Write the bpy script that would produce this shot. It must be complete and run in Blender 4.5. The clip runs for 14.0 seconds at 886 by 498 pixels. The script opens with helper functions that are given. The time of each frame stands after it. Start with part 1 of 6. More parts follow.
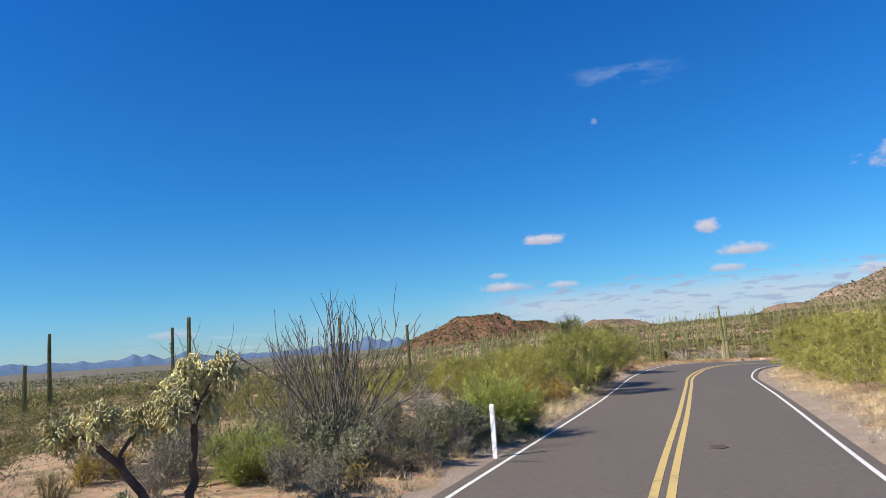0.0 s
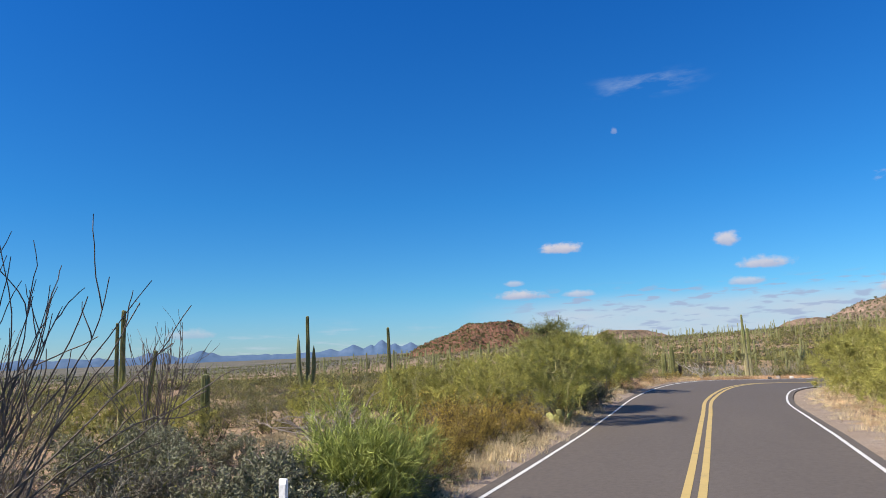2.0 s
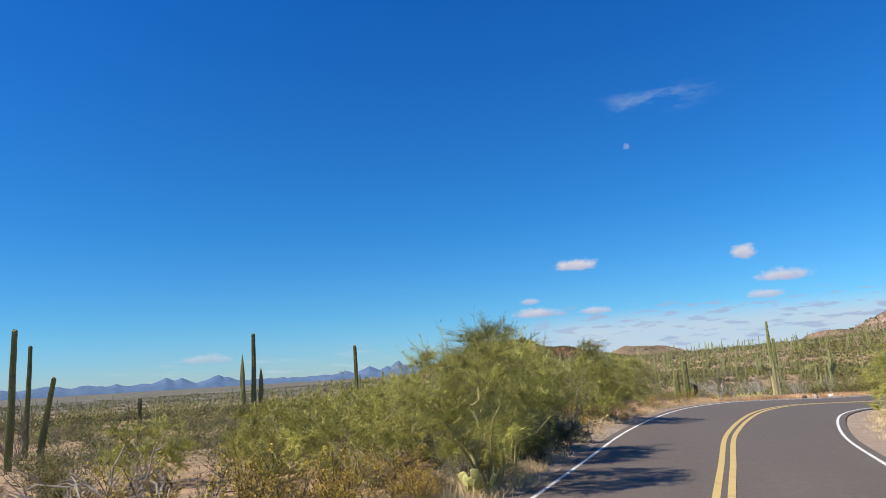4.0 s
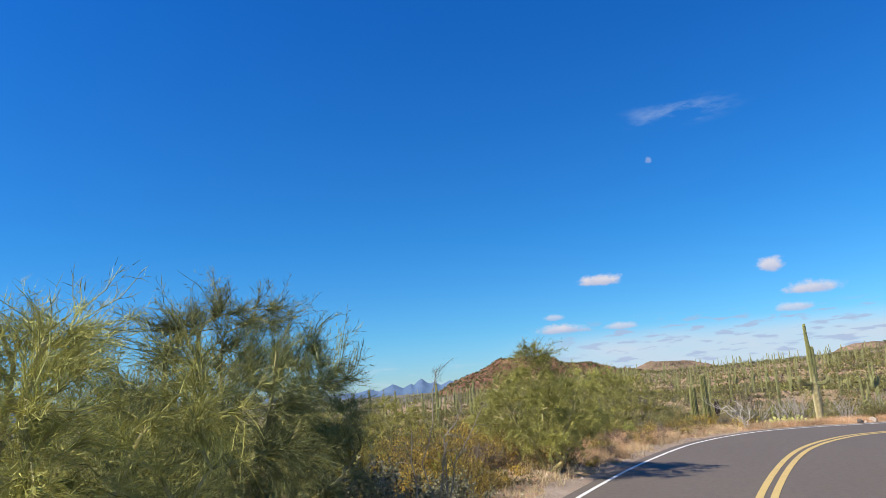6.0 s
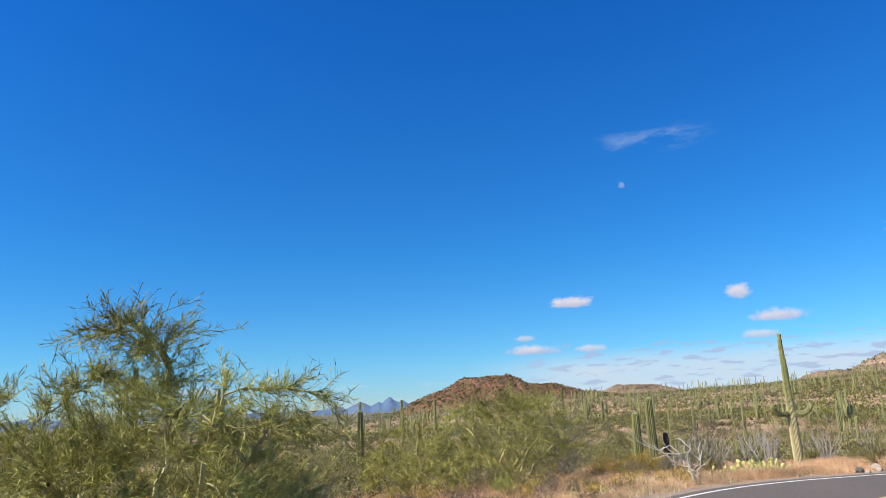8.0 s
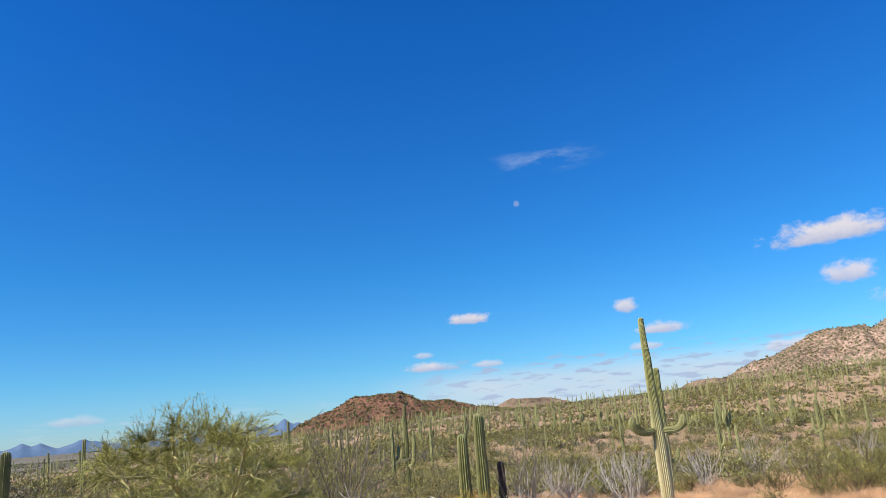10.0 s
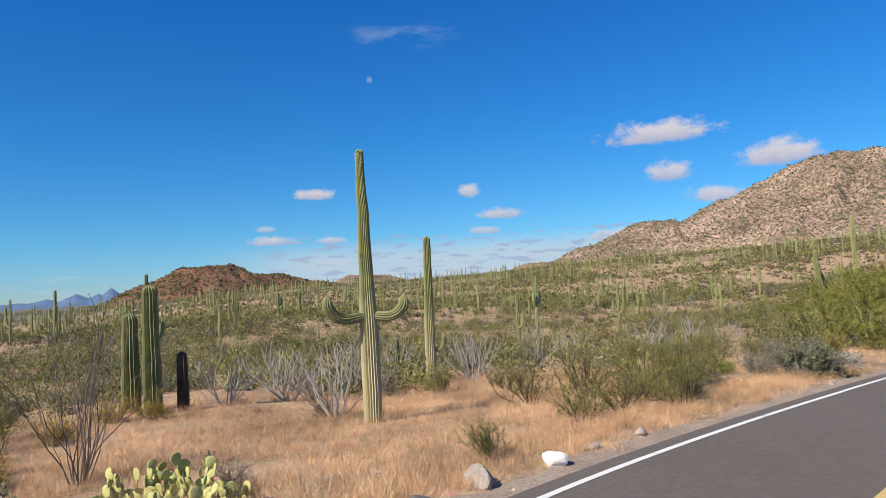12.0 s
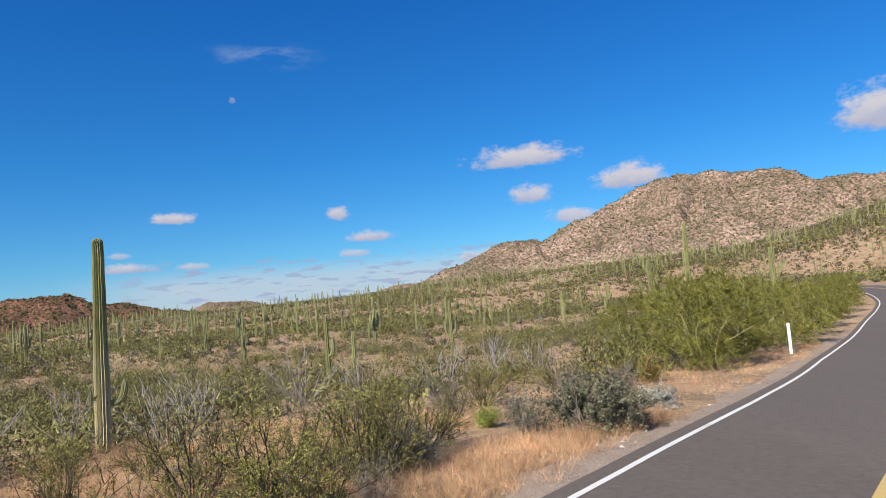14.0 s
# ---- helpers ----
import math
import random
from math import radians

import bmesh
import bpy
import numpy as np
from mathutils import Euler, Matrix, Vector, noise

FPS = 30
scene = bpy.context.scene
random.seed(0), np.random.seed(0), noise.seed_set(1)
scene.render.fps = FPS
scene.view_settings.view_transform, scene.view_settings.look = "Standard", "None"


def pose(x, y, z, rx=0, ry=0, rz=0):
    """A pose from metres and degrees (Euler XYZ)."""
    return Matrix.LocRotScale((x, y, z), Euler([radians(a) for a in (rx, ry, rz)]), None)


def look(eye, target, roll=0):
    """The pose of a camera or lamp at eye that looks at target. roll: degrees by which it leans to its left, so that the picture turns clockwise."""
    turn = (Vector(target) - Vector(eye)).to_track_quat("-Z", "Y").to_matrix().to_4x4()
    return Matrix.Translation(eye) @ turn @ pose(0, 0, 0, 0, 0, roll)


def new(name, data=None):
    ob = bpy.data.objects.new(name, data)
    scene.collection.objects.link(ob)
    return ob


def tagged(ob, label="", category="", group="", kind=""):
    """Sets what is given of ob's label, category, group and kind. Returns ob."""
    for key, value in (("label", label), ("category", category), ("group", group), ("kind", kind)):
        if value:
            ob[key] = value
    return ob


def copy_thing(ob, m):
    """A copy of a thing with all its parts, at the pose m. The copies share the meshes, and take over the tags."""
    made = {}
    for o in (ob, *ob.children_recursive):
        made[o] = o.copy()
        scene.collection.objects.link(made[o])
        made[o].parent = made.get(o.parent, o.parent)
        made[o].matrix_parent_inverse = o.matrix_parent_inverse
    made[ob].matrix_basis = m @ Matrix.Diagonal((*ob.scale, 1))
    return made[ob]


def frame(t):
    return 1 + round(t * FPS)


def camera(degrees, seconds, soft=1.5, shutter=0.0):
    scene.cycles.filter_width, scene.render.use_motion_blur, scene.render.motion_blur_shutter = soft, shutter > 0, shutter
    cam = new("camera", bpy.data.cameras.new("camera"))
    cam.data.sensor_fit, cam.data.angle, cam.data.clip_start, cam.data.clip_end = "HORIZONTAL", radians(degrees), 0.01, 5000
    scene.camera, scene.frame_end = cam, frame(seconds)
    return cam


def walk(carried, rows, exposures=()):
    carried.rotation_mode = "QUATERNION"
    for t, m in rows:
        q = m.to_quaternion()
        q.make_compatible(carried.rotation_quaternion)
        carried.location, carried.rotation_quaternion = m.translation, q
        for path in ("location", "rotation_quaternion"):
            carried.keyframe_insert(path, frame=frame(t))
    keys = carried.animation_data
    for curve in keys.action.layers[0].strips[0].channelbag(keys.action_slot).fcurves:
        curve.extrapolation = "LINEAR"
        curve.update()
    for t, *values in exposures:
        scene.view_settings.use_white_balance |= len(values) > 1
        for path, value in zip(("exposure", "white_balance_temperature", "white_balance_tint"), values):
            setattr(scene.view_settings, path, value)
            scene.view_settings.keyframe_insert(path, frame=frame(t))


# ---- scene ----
cam = camera(64.7, 14.0, soft=0.6)
PATH = [
    (0.0, (0.000, -0.000, 2.100), (-3.089, 9.416, 3.438), -3.73),
    (0.5, (-0.021, 2.005, 2.067), (-3.246, 11.352, 3.563), -3.55),
    (1.0, (-0.038, 4.033, 2.039), (-3.371, 13.301, 3.772), -3.55),
    (1.5, (-0.027, 6.099, 2.002), (-3.383, 15.386, 3.582), -2.65),
    (2.0, (-0.000, 8.194, 1.952), (-3.304, 17.523, 3.390), -2.20),
    (2.5, (0.001, 10.336, 1.905), (-3.206, 19.704, 3.300), -2.46),
    (3.0, (0.050, 12.533, 1.865), (-3.169, 21.894, 3.285), -2.96),
    (3.2, (0.076, 13.425, 1.850), (-3.152, 22.770, 3.350), -2.88),
    (5.3, (0.272, 23.743, 1.723), (-3.586, 32.767, 3.637), -4.44),
    (5.5, (0.291, 24.754, 1.706), (-3.537, 33.783, 3.659), -4.52),
    (6.0, (0.328, 27.293, 1.665), (-3.408, 36.355, 3.647), -3.82),
    (6.5, (0.370, 29.865, 1.631), (-3.247, 38.969, 3.640), -2.93),
    (7.0, (0.426, 32.479, 1.604), (-3.130, 41.598, 3.651), -2.37),
    (7.2, (0.460, 33.535, 1.594), (-3.081, 42.656, 3.662), -2.24),
    (9.3, (1.519, 45.766, 1.534), (-1.174, 55.093, 3.933), -3.66),
    (9.5, (1.689, 46.692, 1.529), (-0.869, 56.062, 3.905), -3.61),
    (10.0, (2.146, 48.948, 1.514), (0.211, 58.469, 3.882), -4.69),
    (10.5, (2.721, 51.112, 1.474), (1.355, 60.738, 3.817), -5.21),
    (11.0, (3.393, 53.146, 1.415), (2.600, 62.988, 3.000), -3.28),
    (11.5, (4.132, 55.019, 1.343), (3.650, 64.995, 1.825), -2.84),
    (12.0, (4.961, 56.768, 1.261), (5.030, 66.754, 1.782), -3.00),
    (12.5, (5.865, 58.421, 1.173), (6.555, 68.379, 1.775), -3.38),
    (13.0, (6.893, 60.010, 1.067), (8.326, 69.883, 1.751), -4.07),
    (13.5, (8.060, 61.578, 0.956), (9.707, 71.418, 1.636), -4.27),
    (14.0, (9.385, 63.110, 0.857), (11.310, 72.897, 1.574), -4.77),
]
walk(cam, [(t, look(eye, target, roll)) for t, eye, target, roll in PATH], exposures=((0.0, 0.55), (3.0, 0.56), (5.5, 0.66), (7.0, 0.74), (10.0, 0.70), (11.0, 0.52), (12.0, 0.50), (14.0, 0.48)))


# ---------------------------------------------------------------- light
SUN_AZ, SUN_EL = -130.0, 41.0
SKY_STRENGTH, SKY_SAT = 0.071, 1.16
CLOUD_LIGHT, CLOUD_DARK, CLOUD_GREY, CLOUD_VEIL = (6.5, 6.3, 6.9, 1), (4.2, 4.6, 6.2, 1), (3.5, 4.3, 6.2, 1), (5.2, 6.2, 7.3, 1)


def sky_world():
    world = bpy.data.worlds.new("desert_sky")
    scene.world = world
    world.use_nodes = True
    nt = world.node_tree
    nt.nodes.clear()
    N = lambda kind: nt.nodes.new(kind)
    link = nt.links.new

    def math(op, a, b=None, c=None, clamp=False):
        n = N("ShaderNodeMath")
        n.operation, n.use_clamp = op, clamp
        for i, v in enumerate((a, b, c)):
            if v is None:
                continue
            if isinstance(v, (int, float)):
                n.inputs[i].default_value = v
            else:
                link(v, n.inputs[i])
        return n.outputs[0]

    def smooth(v, lo, hi):
        n = N("ShaderNodeMapRange")
        n.interpolation_type = "SMOOTHSTEP"
        link(v, n.inputs["Value"])
        n.inputs["From Min"].default_value, n.inputs["From Max"].default_value = lo, hi
        return n.outputs["Result"]

    sky = N("ShaderNodeTexSky")
    sky.sky_type, sky.sun_disc = "NISHITA", False
    sky.sun_elevation, sky.sun_rotation = radians(SUN_EL), radians(SUN_AZ)
    sky.altitude, sky.air_density, sky.dust_density, sky.ozone_density = 900, 1.0, 0.1, 2.0
    tone = N("ShaderNodeHueSaturation")
    tone.inputs["Saturation"].default_value = SKY_SAT
    link(sky.outputs[0], tone.inputs["Color"])

    co = N("ShaderNodeTexCoord").outputs["Generated"]
    sep = N("ShaderNodeSeparateXYZ")
    link(co, sep.inputs[0])
    az = math("MULTIPLY", math("ARCTAN2", sep.outputs[0], sep.outputs[1]), 57.29578)
    el = math("MULTIPLY", math("ARCSINE", sep.outputs[2]), 57.29578)
    flat = N("ShaderNodeCombineXYZ")
    link(az, flat.inputs[0]), link(el, flat.inputs[1])

    def noise_at(scale, detail, stretch=(1, 1, 1), rough=0.6):
        m = N("ShaderNodeVectorMath")
        m.operation = "MULTIPLY"
        link(flat.outputs[0], m.inputs[0])
        m.inputs[1].default_value = stretch
        n = N("ShaderNodeTexNoise")
        n.inputs["Scale"].default_value, n.inputs["Detail"].default_value, n.inputs["Roughness"].default_value = scale, detail, rough
        link(m.outputs[0], n.inputs["Vector"])
        return n.outputs[0]

    # the deep blue of dry desert air overhead, paler at the rim
    blue = N("ShaderNodeValToRGB")
    els = blue.color_ramp.elements
    for p in (0.15, 0.4):
        els.new(p)
    for k, (p, c) in enumerate(((0.0, (0.50, 0.74, 1.16)), (0.15, (0.36, 0.81, 1.17)), (0.4, (0.23, 0.83, 1.29)), (1.0, (0.13, 0.81, 1.53)))):
        els[k].position, els[k].color = p, (*c, 1)
    link(math("DIVIDE", el, 30.0, clamp=True), blue.inputs[0])
    deep = N("ShaderNodeMix")
    deep.data_type, deep.blend_type = "RGBA", "MULTIPLY"
    deep.inputs[0].default_value = 1.0
    link(tone.outputs[0], deep.inputs[6]), link(blue.outputs[0], deep.inputs[7])

    puff = noise_at(0.75, 7, (1, 1.5, 1), 0.62)
    fine = noise_at(2.6, 4, (1, 1.5, 1))
    edge = math("ADD", math("MULTIPLY", math("SUBTRACT", puff, 0.5), 2.2), math("MULTIPLY", math("SUBTRACT", fine, 0.5), 0.4))
    # cumulus puffs, last the day moon: azimuth, elevation, half width, half height, thickness
    PUFFS_AND_MOON = [(-9.9, 7.9, 2.1, 0.62, 1.0), (2.8, 7.7, 1.15, 0.75, 0.9), (5.3, 5.7, 2.2, 0.6, 0.9),
             (18.2, 11.1, 5.0, 1.15, 1.0), (18.6, 8.0, 2.3, 1.0, 0.9), (26.6, 8.6, 3.4, 1.3, 1.0), (21.8, 6.0, 2.5, 0.8, 0.9),
             (-13.4, 4.25, 2.3, 0.5, 0.9), (-13.8, 5.2, 1.0, 0.35, 0.6), (-8.7, 4.15, 1.7, 0.35, 0.7), (3.9, 4.4, 1.6, 0.42, 0.7),
             (44.0, 10.9, 3.2, 2.0, 1.0), (14.0, 3.4, 2.2, 0.7, 0.8), (-39.5, 2.0, 2.2, 0.5, 0.45), (-5.0, 16.8, 0.30, 0.30, 0.28)]
    total = lit = None
    for a, e, w, h, thick in PUFFS_AND_MOON:
        d = N("ShaderNodeVectorMath")
        d.operation = "SUBTRACT"
        link(flat.outputs[0], d.inputs[0])
        d.inputs[1].default_value = (a, e - h * 0.35, 0)
        s = N("ShaderNodeVectorMath")
        s.operation = "MULTIPLY"
        link(d.outputs[0], s.inputs[0])
        s.inputs[1].default_value = (1 / w, 1 / (h * 1.35), 0)
        part_ = N("ShaderNodeSeparateXYZ")
        link(s.outputs[0], part_.inputs[0])
        up = part_.outputs[1]
        # the base is cut flatter than the heap above it
        y_ = math("MAXIMUM", up, math("MULTIPLY", up, -2.3))
        r_ = math("SQRT", math("ADD", math("MULTIPLY", part_.outputs[0], part_.outputs[0]), math("MULTIPLY", y_, y_)))
        v = math("ADD", math("SUBTRACT", 1.0, r_), math("MULTIPLY", edge, 0.62))
        m = math("MULTIPLY", smooth(v, 0.0, 0.62), thick)
        g_ = math("MULTIPLY", m, smooth(math("ADD", up, math("MULTIPLY", edge, 0.35)), -0.35, 0.5))
        total = m if total is None else math("MAXIMUM", total, m)
        lit = g_ if lit is None else math("MAXIMUM", lit, g_)
    # thin veil with small flat puffs low over the hills
    band = math("MULTIPLY", smooth(el, 4.3, 2.2), math("MULTIPLY", smooth(az, -20, -8), smooth(az, 40, 22)))
    veil = math("MULTIPLY", band, math("MULTIPLY_ADD", noise_at(0.25, 3, (1, 3, 1)), 0.7, 0.5))
    far = math("MULTIPLY", smooth(el, 3.2, 0.6), math("MULTIPLY", smooth(noise_at(0.5, 5, (0.6, 4.5, 1)), 0.5, 0.75), smooth(az, -55, -32)))
    flecks = math("MULTIPLY", smooth(el, 5.0, 3.6), math("MULTIPLY", smooth(noise_at(0.9, 3, (0.55, 2.6, 1), 0.45), 0.52, 0.64), smooth(az, -18, -9)))
    d = N("ShaderNodeVectorMath")
    d.operation = "SUBTRACT"
    link(flat.outputs[0], d.inputs[0])
    d.inputs[1].default_value = (-2.2, 20.1, 0)
    s = N("ShaderNodeVectorMath")
    s.operation = "MULTIPLY"
    link(d.outputs[0], s.inputs[0])
    s.inputs[1].default_value = (1 / 5.5, 1 / 1.3, 0)
    ln = N("ShaderNodeVectorMath")
    ln.operation = "LENGTH"
    link(s.outputs[0], ln.inputs[0])
    wisp = math("MULTIPLY", math("MULTIPLY", smooth(ln.outputs["Value"], 1.1, 0.0), smooth(noise_at(0.35, 5, (0.7, 2.6, 1)), 0.42, 0.75)), 0.42)
    thin = math("MAXIMUM", math("MAXIMUM", veil, wisp), math("MULTIPLY", far, 0.6))
    hazed = N("ShaderNodeMix")
    hazed.data_type = "RGBA"
    hazed.inputs[7].default_value = CLOUD_VEIL
    link(thin, hazed.inputs[0]), link(deep.outputs[2], hazed.inputs[6])

    shade = N("ShaderNodeMix")
    shade.data_type = "RGBA"
    shade.inputs[6].default_value, shade.inputs[7].default_value = CLOUD_DARK, CLOUD_LIGHT
    link(math("DIVIDE", lit, math("MAXIMUM", total, 0.05), clamp=True), shade.inputs[0])
    mix = N("ShaderNodeMix")
    mix.data_type = "RGBA"
    link(total, mix.inputs[0])
    link(hazed.outputs[2], mix.inputs[6]), link(shade.outputs[2], mix.inputs[7])
    mix2 = N("ShaderNodeMix")
    mix2.data_type = "RGBA"
    link(math("MULTIPLY", flecks, 0.75), mix2.inputs[0])
    link(mix.outputs[2], mix2.inputs[6])
    mix2.inputs[7].default_value = CLOUD_GREY
    bg = N("ShaderNodeBackground")
    bg.inputs["Strength"].default_value = SKY_STRENGTH
    link(mix2.outputs[2], bg.inputs["Color"])
    out = N("ShaderNodeOutputWorld")
    link(bg.outputs[0], out.inputs["Surface"])


sky_world()
sun = new("sun", bpy.data.lights.new("sun", "SUN"))
sun.data.energy, sun.data.angle, sun.data.color = 5.0, radians(0.55), (1.0, 0.93, 0.82)
a, e = radians(SUN_AZ), radians(SUN_EL)
sun.matrix_basis = look((math.sin(a) * math.cos(e) * 100, math.cos(a) * math.cos(e) * 100, math.sin(e) * 100), (0, 0, 0))


# ---------------------------------------------------------------- materials
def ramp(nt, fac, stops):
    n = nt.nodes.new("ShaderNodeValToRGB")
    els = n.color_ramp.elements
    while len(els) < len(stops):
        els.new(0.5)
    for el_, (p, c) in zip(els, stops):
        el_.position, el_.color = p, (*c, 1)
    nt.links.new(fac, n.inputs[0])
    return n.outputs[0]


def tex(nt, scale, detail=5, rough=0.6, coords="Object", stretch=None):
    co = nt.nodes.new("ShaderNodeTexCoord").outputs[coords]
    if stretch:
        m = nt.nodes.new("ShaderNodeVectorMath")
        m.operation = "MULTIPLY"
        m.inputs[1].default_value = stretch
        nt.links.new(co, m.inputs[0])
        co = m.outputs[0]
    n = nt.nodes.new("ShaderNodeTexNoise")
    n.inputs["Scale"].default_value, n.inputs["Detail"].default_value, n.inputs["Roughness"].default_value = scale, detail, rough
    nt.links.new(co, n.inputs["Vector"])
    return n.outputs[0]


def mixed(nt, fac, a, b, mode="MIX"):
    n = nt.nodes.new("ShaderNodeMix")
    n.data_type, n.blend_type = "RGBA", mode
    for i, v in ((0, fac), (6, a), (7, b)):
        if isinstance(v, (int, float)):
            n.inputs[i].default_value = v
        elif isinstance(v, tuple):
            n.inputs[i].default_value = (*v, 1)
        else:
            nt.links.new(v, n.inputs[i])
    return n.outputs[2]


def material(name, rough=0.85, spec=0.3):
    m = bpy.data.materials.new(name)
    m.use_nodes = True
    b = m.node_tree.nodes["Principled BSDF"]
    b.inputs["Roughness"].default_value, b.inputs["Specular IOR Level"].default_value = rough, spec
    return m, m.node_tree, b


def bump(nt, b, height, strength, distance):
    n = nt.nodes.new("ShaderNodeBump")
    n.inputs["Strength"].default_value, n.inputs["Distance"].default_value = strength, distance
    nt.links.new(height, n.inputs["Height"])
    nt.links.new(n.outputs[0], b.inputs["Normal"])


def surface(name, dark, mid, light, scale, fine, rough=0.9, relief=0.4, distance=0.01, spec=0.25, stretch=None):
    """Two scales of variation: broad patches and grain."""
    m, nt, b = material(name, rough, spec)
    broad, grain = tex(nt, scale, 5, 0.6, "Object", stretch), tex(nt, fine, 6, 0.7, "Object", stretch)
    col = ramp(nt, broad, [(0.3, dark), (0.5, mid), (0.72, light)])
    col = mixed(nt, 0.45, col, ramp(nt, grain, [(0.25, tuple(c * 0.55 for c in mid)), (0.75, tuple(min(1, c * 1.35) for c in mid))]))
    nt.links.new(col, b.inputs["Base Color"])
    bump(nt, b, grain, relief, distance)
    return m


def leaf(name, dark, mid, light, through_light=0.35, rough=0.6):
    """Foliage: each leaf its own tone, each plant a little different, light passing through."""
    m, nt, b = material(name, rough, 0.25)
    geo = nt.nodes.new("ShaderNodeNewGeometry")
    info = nt.nodes.new("ShaderNodeObjectInfo")
    near = lambda c, k: tuple(m_ + (v_ - m_) * k for v_, m_ in zip(c, mid))
    col = ramp(nt, geo.outputs["Random Per Island"], [(0.0, near(dark, 0.8)), (0.5, mid), (1.0, near(light, 0.6))])
    hue = nt.nodes.new("ShaderNodeHueSaturation")
    mr = nt.nodes.new("ShaderNodeMapRange")
    mr.inputs["To Min"].default_value, mr.inputs["To Max"].default_value = 0.82, 1.18
    nt.links.new(info.outputs["Random"], mr.inputs["Value"])
    patch = nt.nodes.new("ShaderNodeMapRange")
    patch.inputs["From Min"].default_value, patch.inputs["From Max"].default_value = 0.3, 0.7
    patch.inputs["To Min"].default_value, patch.inputs["To Max"].default_value = 0.5, 1.45
    nt.links.new(tex(nt, 0.5, 3), patch.inputs["Value"])
    mul = nt.nodes.new("ShaderNodeMath")
    mul.operation = "MULTIPLY"
    nt.links.new(mr.outputs[0], mul.inputs[0]), nt.links.new(patch.outputs[0], mul.inputs[1])
    tuft = nt.nodes.new("ShaderNodeMapRange")
    tuft.inputs["From Min"].default_value, tuft.inputs["From Max"].default_value = 0.36, 0.64
    tuft.inputs["To Min"].default_value, tuft.inputs["To Max"].default_value = 0.55, 1.35
    nt.links.new(tex(nt, 5.5, 4, 0.7), tuft.inputs["Value"])
    both = nt.nodes.new("ShaderNodeMath")
    both.operation = "MULTIPLY"
    nt.links.new(mul.outputs[0], both.inputs[0]), nt.links.new(tuft.outputs[0], both.inputs[1])
    nt.links.new(both.outputs[0], hue.inputs["Value"])
    nt.links.new(col, hue.inputs["Color"])
    nt.links.new(hue.outputs[0], b.inputs["Base Color"])
    t = nt.nodes.new("ShaderNodeBsdfTranslucent")
    nt.links.new(hue.outputs[0], t.inputs["Color"])
    mx = nt.nodes.new("ShaderNodeMixShader")
    mx.inputs[0].default_value = through_light * 0.28
    nt.links.new(b.outputs[0], mx.inputs[1]), nt.links.new(t.outputs[0], mx.inputs[2])
    nt.links.new(mx.outputs[0], nt.nodes["Material Output"].inputs["Surface"])
    return m


def ground_material():
    m, nt, b = material("desert_soil", 0.95, 0.15)
    broad, mid, grain = tex(nt, 0.045, 4), tex(nt, 0.5, 6), tex(nt, 9.0, 6, 0.75)
    soil = ramp(nt, broad, [(0.35, (0.30, 0.16, 0.075)), (0.5, (0.42, 0.255, 0.135)), (0.65, (0.50, 0.33, 0.185))])
    soil = mixed(nt, 0.5, soil, ramp(nt, mid, [(0.3, (0.25, 0.15, 0.08)), (0.55, (0.43, 0.285, 0.16)), (0.75, (0.56, 0.40, 0.25))]))
    soil = mixed(nt, 0.4, soil, ramp(nt, grain, [(0.3, (0.13, 0.08, 0.045)), (0.7, (0.62, 0.45, 0.29))]))
    v = nt.nodes.new("ShaderNodeTexVoronoi")
    v.inputs["Scale"].default_value = 14.0
    nt.links.new(nt.nodes.new("ShaderNodeTexCoord").outputs["Object"], v.inputs["Vector"])
    soil = mixed(nt, 0.22, soil, v.outputs["Color"], "SOFT_LIGHT")
    litter = tex(nt, 0.9, 7, 0.72)
    soil = mixed(nt, ramp(nt, litter, [(0.46, (0, 0, 0)), (0.60, (0.75, 0.75, 0.75))]), soil, ramp(nt, grain, [(0.3, (0.10, 0.075, 0.04)), (0.7, (0.30, 0.235, 0.14))]))
    # beyond the last bushes the brush closes over the soil
    ln = nt.nodes.new("ShaderNodeVectorMath")
    ln.operation = "LENGTH"
    nt.links.new(nt.nodes.new("ShaderNodeTexCoord").outputs["Object"], ln.inputs[0])
    away = nt.nodes.new("ShaderNodeMapRange")
    away.inputs["From Min"].default_value, away.inputs["From Max"].default_value = 330, 480
    nt.links.new(ln.outputs["Value"], away.inputs["Value"])
    brush = ramp(nt, tex(nt, 0.02, 6, 0.7, "Object", (1, 1, 1)), [(0.35, (0.095, 0.09, 0.06)), (0.52, (0.145, 0.13, 0.095)), (0.7, (0.27, 0.22, 0.175))])
    soil = mixed(nt, away.outputs[0], soil, brush)
    nt.links.new(soil, b.inputs["Base Color"])
    bump(nt, b, grain, 0.6, 0.03)
    return m


